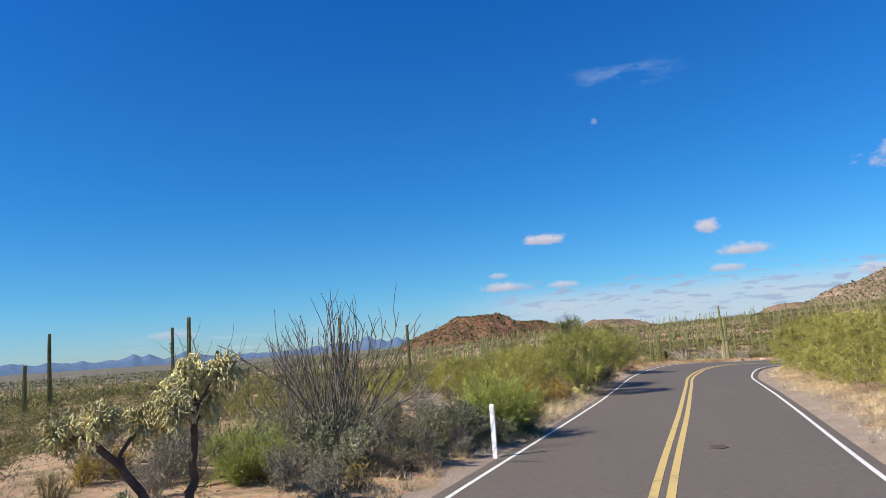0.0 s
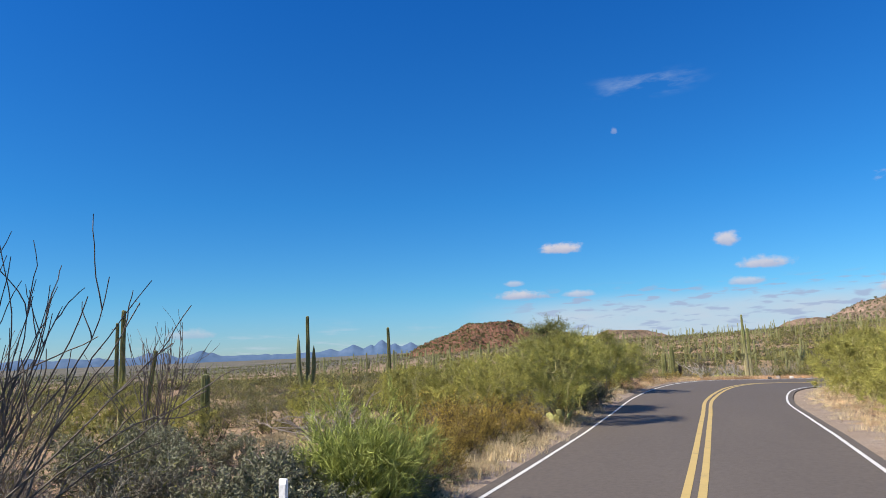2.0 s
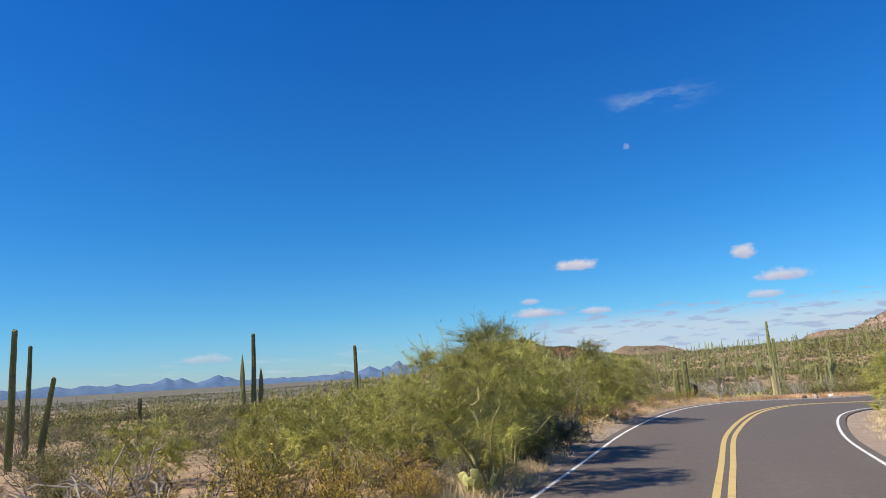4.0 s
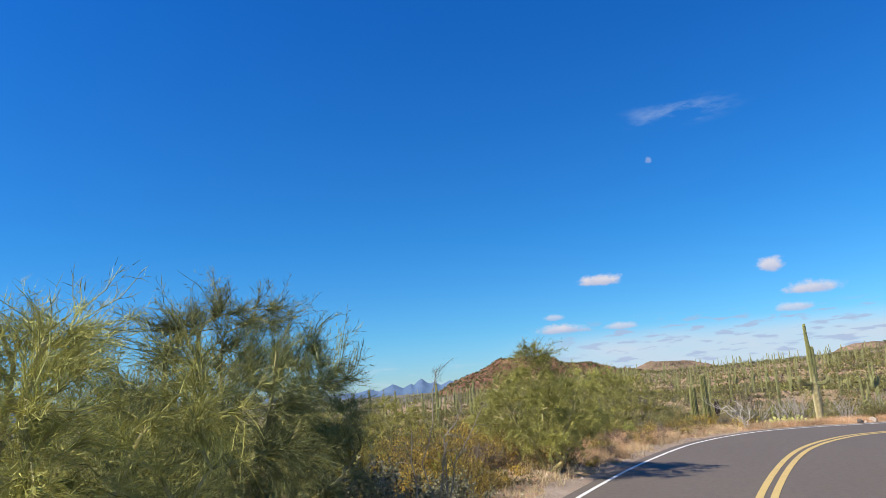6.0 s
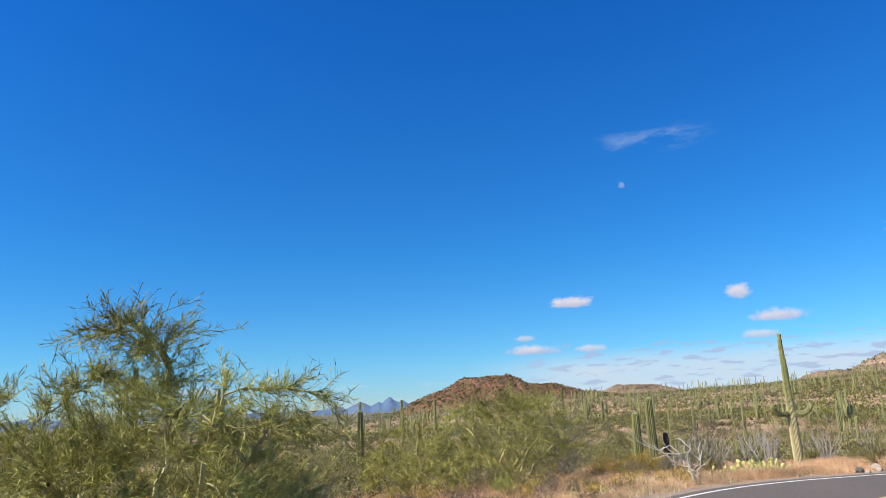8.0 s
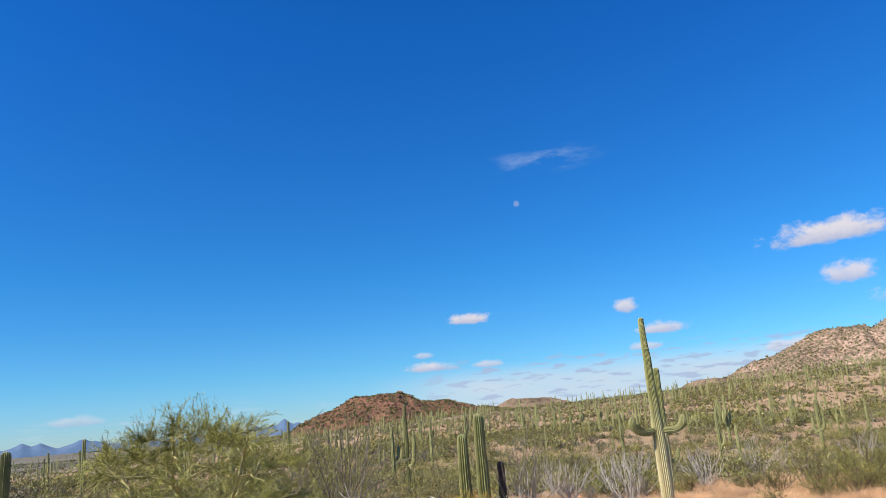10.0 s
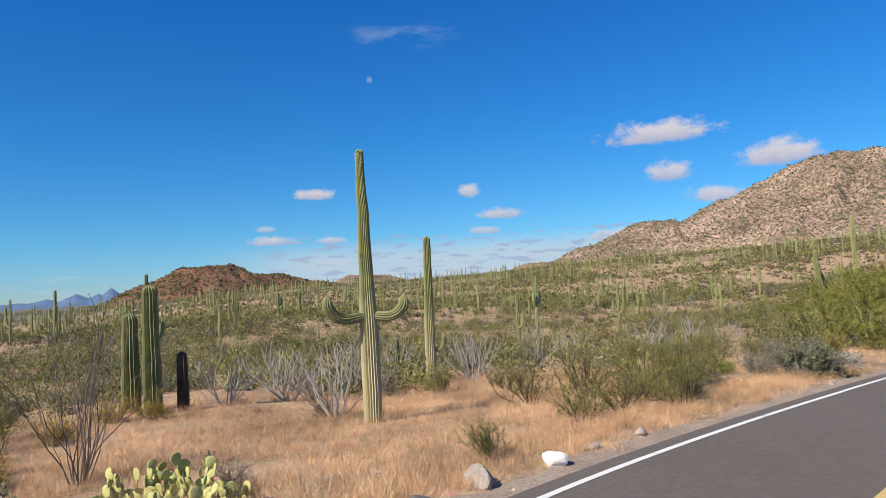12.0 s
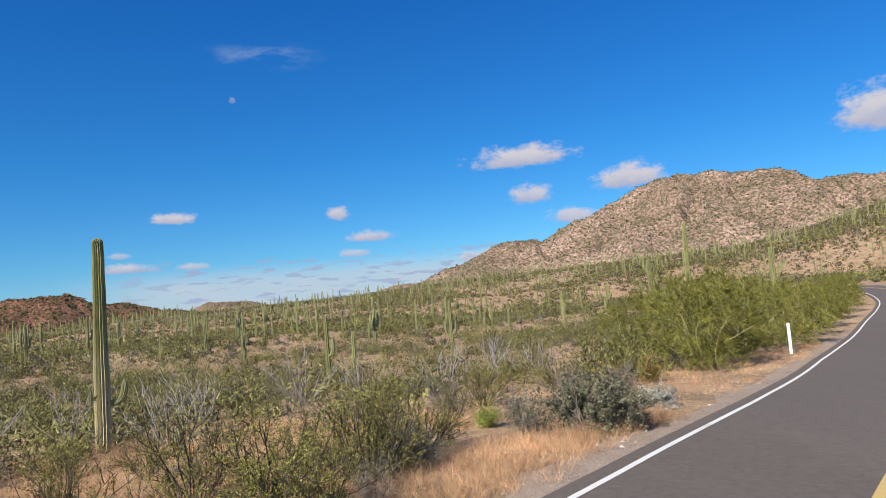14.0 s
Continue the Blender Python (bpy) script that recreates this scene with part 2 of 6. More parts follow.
def shoulder_material():
    m, nt, b = material("shoulder_gravel_bed", 0.95, 0.2)
    v = nt.nodes.new("ShaderNodeTexVoronoi")
    v.inputs["Scale"].default_value = 70.0
    nt.links.new(nt.nodes.new("ShaderNodeTexCoord").outputs["Object"], v.inputs["Vector"])
    sep = nt.nodes.new("ShaderNodeSeparateColor")
    nt.links.new(v.outputs["Color"], sep.inputs[0])
    stone = ramp(nt, sep.outputs[0], [(0.0, (0.10, 0.075, 0.055)), (0.5, (0.25, 0.19, 0.14)), (0.85, (0.40, 0.33, 0.265)), (1.0, (0.62, 0.56, 0.48))])
    dust = ramp(nt, tex(nt, 1.3, 5), [(0.35, (0.27, 0.195, 0.135)), (0.7, (0.40, 0.30, 0.215))])
    nt.links.new(mixed(nt, ramp(nt, tex(nt, 0.8, 4), [(0.35, (0.35, 0.35, 0.35)), (0.65, (0.8, 0.8, 0.8))]), stone, dust), b.inputs["Base Color"])
    bump(nt, b, tex(nt, 45.0, 5, 0.7), 0.6, 0.012)
    return m


def asphalt_material():
    m, nt, b = material("asphalt", 0.82, 0.4)
    broad, grain = tex(nt, 0.35, 4, 0.6, "Object", (1, 0.25, 1)), tex(nt, 120.0, 3, 0.8)
    col = ramp(nt, broad, [(0.3, (0.103, 0.079, 0.056)), (0.55, (0.134, 0.104, 0.075)), (0.75, (0.170, 0.133, 0.097))])
    col = mixed(nt, 0.4, col, ramp(nt, grain, [(0.3, (0.045, 0.038, 0.032)), (0.7, (0.20, 0.168, 0.14))]))
    mottle = tex(nt, 9.0, 6, 0.75)
    col = mixed(nt, 0.5, col, ramp(nt, mottle, [(0.3, (0.075, 0.060, 0.045)), (0.7, (0.165, 0.134, 0.104))]))
    nt.links.new(col, b.inputs["Base Color"])
    bump(nt, b, grain, 0.25, 0.004)
    return m


def paint(name, color, worn):
    m, nt, b = material(name, 0.6, 0.35)
    wear = tex(nt, 2.0, 8, 0.75)
    nt.links.new(ramp(nt, wear, [(0.30, worn), (0.42, tuple(c * 0.9 for c in color)), (0.7, color)]), b.inputs["Base Color"])
    bump(nt, b, tex(nt, 120, 3, 0.8), 0.2, 0.003)
    return m


def rocky(name, rock_dark, rock, rock_light, scrub, amount, scale):
    """Hillside: broken rock with scrub speckled over it, thinner where slabs lie bare."""
    m, nt, b = material(name, 0.95, 0.15)
    broad, mid, grain = tex(nt, scale, 6, 0.65), tex(nt, scale * 8, 6, 0.7), tex(nt, scale * 17, 4, 0.8)
    col = ramp(nt, broad, [(0.32, rock_dark), (0.5, rock), (0.66, rock_light)])
    col = mixed(nt, 0.45, col, ramp(nt, mid, [(0.3, rock_dark), (0.5, rock), (0.68, rock_light)]))
    dots = nt.nodes.new("ShaderNodeMath")
    dots.operation = "MULTIPLY_ADD"
    nt.links.new(broad, dots.inputs[0]), nt.links.new(grain, dots.inputs[2])
    dots.inputs[1].default_value = 0.15
    col = mixed(nt, ramp(nt, dots.outputs[0], [(amount + 0.075, (0.9, 0.9, 0.9)), (amount + 0.13, (0, 0, 0))]), col, scrub)
    nt.links.new(col, b.inputs["Base Color"])
    bump(nt, b, mid, 1.0, 1.7)
    return m


def saguaro_material(name, tone, foot):
    """Ribbed skin; on old plants the foot of the stem turns to straw-coloured cork."""
    m, nt, b = material(name, 0.6, 0.3)
    broad, grain = tex(nt, 1.1, 5, 0.6), tex(nt, 14.0, 5, 0.7, "Object", (1, 1, 0.25))
    col = ramp(nt, broad, [(0.3, (0.115 * tone, 0.125 * tone, 0.04 * tone)), (0.5, (0.185 * tone, 0.19 * tone, 0.068 * tone)), (0.7, (0.29 * tone, 0.275 * tone, 0.115 * tone))])
    if foot:
        pos = nt.nodes.new("ShaderNodeSeparateXYZ")
        nt.links.new(nt.nodes.new("ShaderNodeTexCoord").outputs["Object"], pos.inputs[0])
        up = nt.nodes.new("ShaderNodeMath")
        up.operation = "ADD"
        nt.links.new(pos.outputs[2], up.inputs[0]), nt.links.new(tex(nt, 2.0, 4), up.inputs[1])
        div = nt.nodes.new("ShaderNodeMath")
        div.operation = "DIVIDE"
        div.inputs[1].default_value = foot
        nt.links.new(up.outputs[0], div.inputs[0])
        low = ramp(nt, div.outputs[0], [(0.45, (0.92, 0.92, 0.92)), (1.0, (0, 0, 0))])
        col = mixed(nt, low, col, (0.70, 0.60, 0.36))
    col = mixed(nt, 0.28 if foot else 0.4, col, ramp(nt, grain, [(0.3, (0.06, 0.068, 0.022)), (0.72, (0.40, 0.37, 0.18))]))
    info = nt.nodes.new("ShaderNodeObjectInfo")
    hue = nt.nodes.new("ShaderNodeHueSaturation")
    mr = nt.nodes.new("ShaderNodeMapRange")
    mr.inputs["To Min"].default_value, mr.inputs["To Max"].default_value = 0.8, 1.15
    nt.links.new(info.outputs["Random"], mr.inputs["Value"])
    nt.links.new(mr.outputs[0], hue.inputs["Value"]), nt.links.new(col, hue.inputs["Color"])
    # corky brown scars, mostly on old wood
    scar = tex(nt, 5.0, 6, 0.7)
    col = mixed(nt, ramp(nt, scar, [(0.62, (0, 0, 0)), (0.68, (0.9, 0.9, 0.9))]), hue.outputs[0], (0.17, 0.13, 0.08))
    nt.links.new(col, b.inputs["Base Color"])
    bump(nt, b, grain, 0.35, 0.01)
    return m


MAT = {
    "ground": ground_material(),
    "asphalt": asphalt_material(),
    "shoulder": shoulder_material(),
    "white_line": paint("white_road_paint", (0.76, 0.73, 0.66), (0.30, 0.27, 0.25)),
    "yellow_line": paint("yellow_road_paint", (0.60, 0.425, 0.14), (0.30, 0.22, 0.12)),
    "saguaro": saguaro_material("saguaro_skin", 1.2, 0),
    "saguaro_old": saguaro_material("old_saguaro_skin", 1.55, 3.6),
    "bark": surface("palo_verde_bark", (0.17, 0.15, 0.06), (0.36, 0.315, 0.13), (0.56, 0.51, 0.26), 3, 30, 0.8, 0.4, 0.004),
    "dark_bark": surface("dark_bark", (0.05, 0.035, 0.025), (0.10, 0.07, 0.05), (0.17, 0.13, 0.10), 4, 40, 0.9, 0.6, 0.006),
    "grey_wood": surface("grey_dead_wood", (0.16, 0.13, 0.10), (0.29, 0.25, 0.20), (0.44, 0.39, 0.33), 4, 40, 0.9, 0.5, 0.004),
    "bleached": surface("bleached_wood", (0.28, 0.25, 0.21), (0.46, 0.42, 0.36), (0.64, 0.60, 0.53), 5, 40, 0.85, 0.4, 0.004),
    "silver_cane": surface("silvery_cane", (0.20, 0.17, 0.145), (0.34, 0.30, 0.26), (0.50, 0.46, 0.41), 5, 60, 0.9, 0.5, 0.004),
    "cane": surface("ocotillo_cane", (0.06, 0.048, 0.038), (0.14, 0.115, 0.09), (0.28, 0.245, 0.20), 5, 60, 0.9, 0.6, 0.004),
    "palo_verde": leaf("palo_verde_twigs", (0.20, 0.19, 0.04), (0.365, 0.342, 0.08), (0.52, 0.48, 0.145), 0.45),
    "palo_verde_fine": leaf("palo_verde_fine_twigs", (0.195, 0.192, 0.045), (0.37, 0.352, 0.088), (0.53, 0.505, 0.155), 0.42),
    "palo_verde_dusk": leaf("palo_verde_grey_twigs", (0.175, 0.182, 0.06), (0.315, 0.322, 0.105), (0.45, 0.45, 0.175), 0.42),
    "palo_verde_bright": leaf("palo_verde_bright_twigs", (0.12, 0.121, 0.024), (0.234, 0.226, 0.043), (0.372, 0.348, 0.08), 0.36),
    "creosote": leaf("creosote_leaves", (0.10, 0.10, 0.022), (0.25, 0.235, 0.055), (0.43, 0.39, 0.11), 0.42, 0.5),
    # scrub tones: darker copies of near foliage, with the bushes' self-shadow painted in
    "shaded_green": leaf("shaded_green_leaves", (0.062, 0.062, 0.018), (0.132, 0.13, 0.04), (0.21, 0.202, 0.07), 0.3, 0.6),
    "shaded_creosote": leaf("shaded_creosote_leaves", (0.08, 0.068, 0.022), (0.18, 0.155, 0.05), (0.28, 0.245, 0.085), 0.34, 0.6),
    "shaded_bursage": leaf("shaded_bursage_leaves", (0.065, 0.06, 0.04), (0.155, 0.143, 0.094), (0.26, 0.24, 0.165), 0.22, 0.7),
    "shaded_dry_brush": leaf("shaded_dry_brush_twigs", (0.065, 0.045, 0.032), (0.165, 0.12, 0.088), (0.28, 0.22, 0.17), 0.15, 0.8),
    "shaded_palo_verde": leaf("shaded_palo_verde_twigs", (0.10, 0.098, 0.026), (0.22, 0.21, 0.06), (0.34, 0.32, 0.105), 0.38),
    "golden": leaf("golden_bush_leaves", (0.27, 0.18, 0.03), (0.47, 0.33, 0.055), (0.66, 0.49, 0.11), 0.45, 0.5),
    "grey_leaf": leaf("bursage_leaves", (0.085, 0.08, 0.048), (0.20, 0.185, 0.12), (0.36, 0.335, 0.235), 0.25),
    "dark_leaf": leaf("jojoba_leaves", (0.10, 0.102, 0.05), (0.235, 0.23, 0.125), (0.43, 0.41, 0.25), 0.25, 0.5),
    "brittle": leaf("brittlebush_leaves", (0.35, 0.35, 0.28), (0.55, 0.53, 0.44), (0.72, 0.70, 0.60), 0.2),
    "lime": leaf("lime_broom_stems", (0.19, 0.215, 0.045), (0.35, 0.385, 0.085), (0.52, 0.55, 0.16), 0.42),
    "dry_brush": leaf("dry_brush_twigs", (0.08, 0.06, 0.045), (0.18, 0.14, 0.11), (0.33, 0.27, 0.215), 0.12, 0.8),
    "orange_grass": leaf("orange_dry_grass", (0.40, 0.22, 0.11), (0.58, 0.36, 0.195), (0.75, 0.52, 0.315), 0.40, 0.7),
    "pale_grass": leaf("pale_straw_grass", (0.40, 0.30, 0.16), (0.58, 0.46, 0.265), (0.74, 0.62, 0.39), 0.40, 0.7),
    "pad": surface("prickly_pear_pad", (0.24, 0.25, 0.08), (0.44, 0.42, 0.145), (0.64, 0.58, 0.28), 6, 40, 0.65, 0.25, 0.004),
    "cholla": leaf("cholla_spines", (0.32, 0.28, 0.11), (0.58, 0.52, 0.24), (0.85, 0.79, 0.48), 0.2),
    "rock": surface("pale_rock", (0.20, 0.165, 0.13), (0.34, 0.29, 0.24), (0.48, 0.42, 0.36), 3, 25, 0.9, 0.6, 0.02),
    "pale_rock": surface("whitish_rock", (0.48, 0.44, 0.39), (0.66, 0.62, 0.57), (0.80, 0.77, 0.72), 3, 25, 0.9, 0.5, 0.02),
    "dark_rock": surface("grey_rock", (0.07, 0.065, 0.06), (0.15, 0.135, 0.12), (0.28, 0.255, 0.23), 3, 25, 0.9, 0.6, 0.02),
    "gravel": leaf("shoulder_gravel", (0.22, 0.155, 0.11), (0.43, 0.34, 0.25), (0.66, 0.56, 0.45), 0.0, 0.9),
    "red_hill": rocky("red_hill_rock", (0.15, 0.058, 0.038), (0.27, 0.115, 0.075), (0.39, 0.195, 0.135), (0.075, 0.07, 0.035), 0.47, 0.06),
    "low_hill": rocky("brown_hill_rock", (0.16, 0.10, 0.065), (0.27, 0.175, 0.12), (0.38, 0.26, 0.185), (0.085, 0.078, 0.042), 0.46, 0.03),
    "mountain": rocky("mountain_rock", (0.21, 0.132, 0.092), (0.335, 0.217, 0.158), (0.49, 0.33, 0.25), (0.095, 0.086, 0.05), 0.48, 0.014),
    "boulder": leaf("mountain_boulders", (0.20, 0.125, 0.085), (0.31, 0.205, 0.145), (0.43, 0.295, 0.22), 0.0, 0.95),
    "post": surface("white_post_plastic", (0.72, 0.71, 0.68), (0.82, 0.81, 0.78), (0.88, 0.87, 0.85), 4, 60, 0.5, 0.1, 0.002),
    "reflector": surface("grey_reflector", (0.45, 0.45, 0.45), (0.6, 0.6, 0.6), (0.7, 0.7, 0.7), 30, 200, 0.3, 0.1, 0.001),
}


def hazed_range_material():
    """Backdrop for ranges tens of kilometres off: air haze painted in as glowing blue."""
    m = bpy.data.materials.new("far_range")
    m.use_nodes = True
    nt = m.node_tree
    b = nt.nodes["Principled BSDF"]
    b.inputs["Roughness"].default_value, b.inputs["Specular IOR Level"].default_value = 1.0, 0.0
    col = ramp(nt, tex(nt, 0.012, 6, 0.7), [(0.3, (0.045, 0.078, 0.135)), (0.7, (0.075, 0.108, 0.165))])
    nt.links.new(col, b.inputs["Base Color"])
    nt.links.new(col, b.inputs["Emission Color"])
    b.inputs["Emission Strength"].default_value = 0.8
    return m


MAT["far"] = hazed_range_material()

# ---------------------------------------------------------------- mesh helpers
RNG = np.random.default_rng(7)


def unit(v):
    return v / np.maximum(np.linalg.norm(v, axis=-1, keepdims=True), 1e-9)


class Geo:
    """Collects vertices and faces of one mesh."""

    def __init__(self):
        self.v, self.f, self.n = [], [], 0

    def add(self, v, f):
        self.v.append(np.asarray(v, float).reshape(-1, 3))
        self.f.append(np.asarray(f, int) + self.n)
        self.n += len(self.v[-1])
        return self

    def mesh(self, name, mat, smooth=False):
        me = bpy.data.meshes.new(name)
        V = np.concatenate(self.v)
        sizes = np.concatenate([np.full(len(f), f.shape[1]) for f in self.f])
        idx = np.concatenate([f.ravel() for f in self.f])
        me.vertices.add(len(V))
        me.vertices.foreach_set("co", V.ravel())
        me.loops.add(len(idx))
        me.loops.foreach_set("vertex_index", idx.astype(np.int32))
        me.polygons.add(len(sizes))
        me.polygons.foreach_set("loop_start", np.r_[0, np.cumsum(sizes)[:-1]].astype(np.int32))
        me.polygons.foreach_set("use_smooth", np.full(len(sizes), smooth))
        me.update(calc_edges=True)
        me.validate()
        me.materials.append(mat)
        return me


def part(name, geo, mat, parent=None, label="", smooth=False):
    ob = new(name, geo.mesh(name, mat, smooth))
    if parent:
        ob.parent = parent
    return tagged(ob, label)


def thing(name, label, category, group=""):
    return tagged(new(name), label, category, group)


def segments(g, P0, P1, R0, R1, sides=3):
    """Many tapered sticks at once."""
    n = len(P0)
    d = unit(P1 - P0)
    ref = np.where(np.abs(d[:, 2:3]) > 0.9, [[1.0, 0, 0]], [[0, 0, 1.0]])
    a = unit(np.cross(d, ref))
    b = np.cross(d, a)
    ang = np.arange(sides) * 2 * np.pi / sides
    ring = np.cos(ang)[None, :, None] * a[:, None] + np.sin(ang)[None, :, None] * b[:, None]
    lo = P0[:, None] + ring * np.reshape(R0, (-1, 1, 1))
    hi = P1[:, None] + ring * np.reshape(R1, (-1, 1, 1))
    V = np.concatenate([lo, hi], 1).reshape(-1, 3)
    k = np.arange(sides)
    F = np.stack([k, (k + 1) % sides, sides + (k + 1) % sides, sides + k], -1)
    g.add(V, (F[None] + (np.arange(n) * 2 * sides)[:, None, None]).reshape(-1, 4))


def strips(g, P, D, L, W, rng, face=None):
    """Many thin flat blades: narrow triangles from P along D, lying at random or with their flat side to face."""
    n = len(P)
    side = unit(np.cross(D, unit(rng.normal(size=(n, 3))) if face is None else face))
    w = np.reshape(W, (-1, 1)) * 0.5
    V = np.stack([P - side * w, P + side * w, P + D * np.reshape(L, (-1, 1))], 1).reshape(-1, 3)
    g.add(V, np.arange(3 * n).reshape(-1, 3))


def leaves(g, P, size, rng, up=0.0, long=1.6, tri=False):
    """Many small diamond leaves with random lie."""
    n = len(P)
    d = unit(rng.normal(size=(n, 3)) + [0, 0, up])
    s = unit(np.cross(d, rng.normal(size=(n, 3))))
    L = size * rng.uniform(0.6, 1.3, (n, 1))
    if tri:
        V = np.stack([P - s * L * 0.5, P + s * L * 0.5, P + d * L * long], 1).reshape(-1, 3)
        g.add(V, np.arange(3 * n).reshape(-1, 3))
        return
    V = np.stack([P, P + d * L * 0.5 * long + s * L * 0.45, P + d * L * long, P + d * L * 0.5 * long - s * L * 0.45], 1).reshape(-1, 3)
    g.add(V, np.arange(4 * n).reshape(-1, 4))


def tube(g, pts, radii, sides):
    """Bent tapered tubes, one through each row of points."""
    n, m = pts.shape[:2]
    d = np.empty_like(pts)
    d[:, 1:-1], d[:, 0], d[:, -1] = pts[:, 2:] - pts[:, :-2], pts[:, 1] - pts[:, 0], pts[:, -1] - pts[:, -2]
    d = unit(d)
    ref = np.where(np.abs(d.mean(1)[:, 2:3]) > 0.75, [[1.0, 0.13, 0]], [[0, 0.13, 1.0]])[:, None]
    a = unit(np.cross(d, ref))
    b = np.cross(d, a)
    ang = np.arange(sides) * 2 * np.pi / sides
    V = pts[:, :, None] + (np.cos(ang)[:, None] * a[:, :, None] + np.sin(ang)[:, None] * b[:, :, None]) * np.broadcast_to(radii, (n, m))[:, :, None, None]
    k, i = np.arange(sides), np.arange(m - 1)[:, None] * sides
    F = np.stack([i + k, i + (k + 1) % sides, i + sides + (k + 1) % sides, i + sides + k], -1).reshape(-1, 4)
    g.add(V.reshape(-1, 3), (F[None] + (np.arange(n) * m * sides)[:, None, None]).reshape(-1, 4))


def limb(g, rng, P, D, L, R0, R1, m, wob, up, sides):
    """A set of bent branches; gives back the points along each."""
    pts, d = [P], D
    for k in range(m):
        d = unit(d + rng.normal(0, wob, d.shape) + np.array([0, 0, up]))
        P = P + d * (L / m)[:, None]
        pts.append(P)
    pts = np.stack(pts, 1)
    f = np.linspace(0, 1, m + 1)[None]
    tube(g, pts, np.reshape(R0, (-1, 1)) * (1 - f) + np.reshape(R1, (-1, 1)) * f, sides)
    return pts, d


def children(rng, pts, count, lo, spread, up=0.0):
    """Starting points and directions of side branches."""
    n, m = pts.shape[0], pts.shape[1] - 1
    par = np.repeat(np.arange(n), count)
    f = rng.uniform(lo, 1.0, len(par)) * m
    i = np.minimum(f.astype(int), m - 1)
    fr = (f - i)[:, None]
    a, b = pts[par, i], pts[par, i + 1]
    d = unit(unit(b - a) + rng.normal(0, spread, a.shape) + np.array([0, 0, up]))
    return a + (b - a) * fr, d


def column(path, radius, ribs, depth, tip=True):
    """A ribbed stem swept along a path, closed by a rounded tip."""
    path = np.asarray(path, float)
    n = len(path)
    tan = np.gradient(path, axis=0)
    tan = unit(tan)
    ref = np.array([0.0, 1.0, 0.0]) if abs(tan[:, 1]).max() < 0.9 else np.array([1.0, 0, 0])
    a = unit(np.cross(tan, ref))
    b = np.cross(tan, a)
    m = ribs * 2
    ang = np.arange(m) * 2 * np.pi / m
    r = np.asarray(radius, float)
    # ribs run out towards the rounded tip
    wave = np.where(np.arange(m)[None] % 2 == 0, 1.0, 1.0 - depth * np.clip(r / np.median(r), 0, 1)[:, None])
    V = path[:, None] + (np.cos(ang) * wave)[:, :, None] * a[:, None] * r[:, None, None] + (np.sin(ang) * wave)[:, :, None] * b[:, None] * r[:, None, None]
    V = V.reshape(-1, 3)
    k = np.arange(m)
    F = np.concatenate([np.stack([i * m + k, i * m + (k + 1) % m, (i + 1) * m + (k + 1) % m, (i + 1) * m + k], -1) for i in range(n - 1)])
    return V, F


# ---------------------------------------------------------------- the lie of the land
CENTRE = np.array([(-1.2, -70, 1.2), (-0.85, -30, 0.5), (-0.57, 0, 0.0), (-0.47, 10.8, -0.20), (-0.17, 22, -0.36), (0.08, 33, -0.49), (0.33, 41, -0.55),
                   (1.35, 49.2, -0.61), (2.85, 54.2, -0.70), (4.7, 58.0, -0.88), (7.1, 61.4, -1.09), (9.9, 64.5, -1.25), (14.5, 68.9, -1.48), (19.7, 73.4, -1.72),
                   (25.3, 78.6, -1.98), (35.2, 88.4, -2.30), (42.5, 95.7, -2.33), (50.0, 103.1, -2.33), (57.7, 111.2, -2.28),
                   (66.5, 121.8, -2.2), (74.0, 132.5, -2.1), (79.0, 143.0, -2.0), (82.0, 155.0, -1.9), (83.0, 172.0, -1.8)])


def smooth_line(pts, step):
    """Catmull-Rom through the points, resampled evenly."""
    out = []
    for i in range(len(pts) - 1):
        p0, p1, p2, p3 = pts[max(i - 1, 0)], pts[i], pts[i + 1], pts[min(i + 2, len(pts) - 1)]
        t = np.linspace(0, 1, 40, endpoint=False)[:, None]
        out.append(0.5 * (2 * p1 + (p2 - p0) * t + (2 * p0 - 5 * p1 + 4 * p2 - p3) * t**2 + (3 * p1 - p0 - 3 * p2 + p3) * t**3))
    out = np.concatenate(out + [pts[-1:]])
    s = np.r_[0, np.cumsum(np.linalg.norm(np.diff(out[:, :2], axis=0), axis=1))]
    q = np.arange(0, s[-1], step)
    return np.stack([np.interp(q, s, out[:, k]) for k in range(3)], -1)


LINE = smooth_line(CENTRE, 0.5)
TAN = unit(np.gradient(LINE[:, :2], axis=0))
LEFT = np.stack([-TAN[:, 1], TAN[:, 0]], -1)
HALF = 3.25
# the curve is banked: its outer, left edge stands higher
BANK = np.interp(LINE[:, 1], [28, 44, 72, 88], [0.0, 0.06, 0.06, 0.0])
# the outer lane narrows a little round the curve, to fit the camera's view
OUTER = np.interp(LINE[:, 1], [50, 60, 69, 80], [3.08, 2.66, 2.66, 3.05])


def sstep(v, lo, hi):
    t = np.clip((v - lo) / (hi - lo), 0, 1)
    return t * t * (3 - 2 * t)


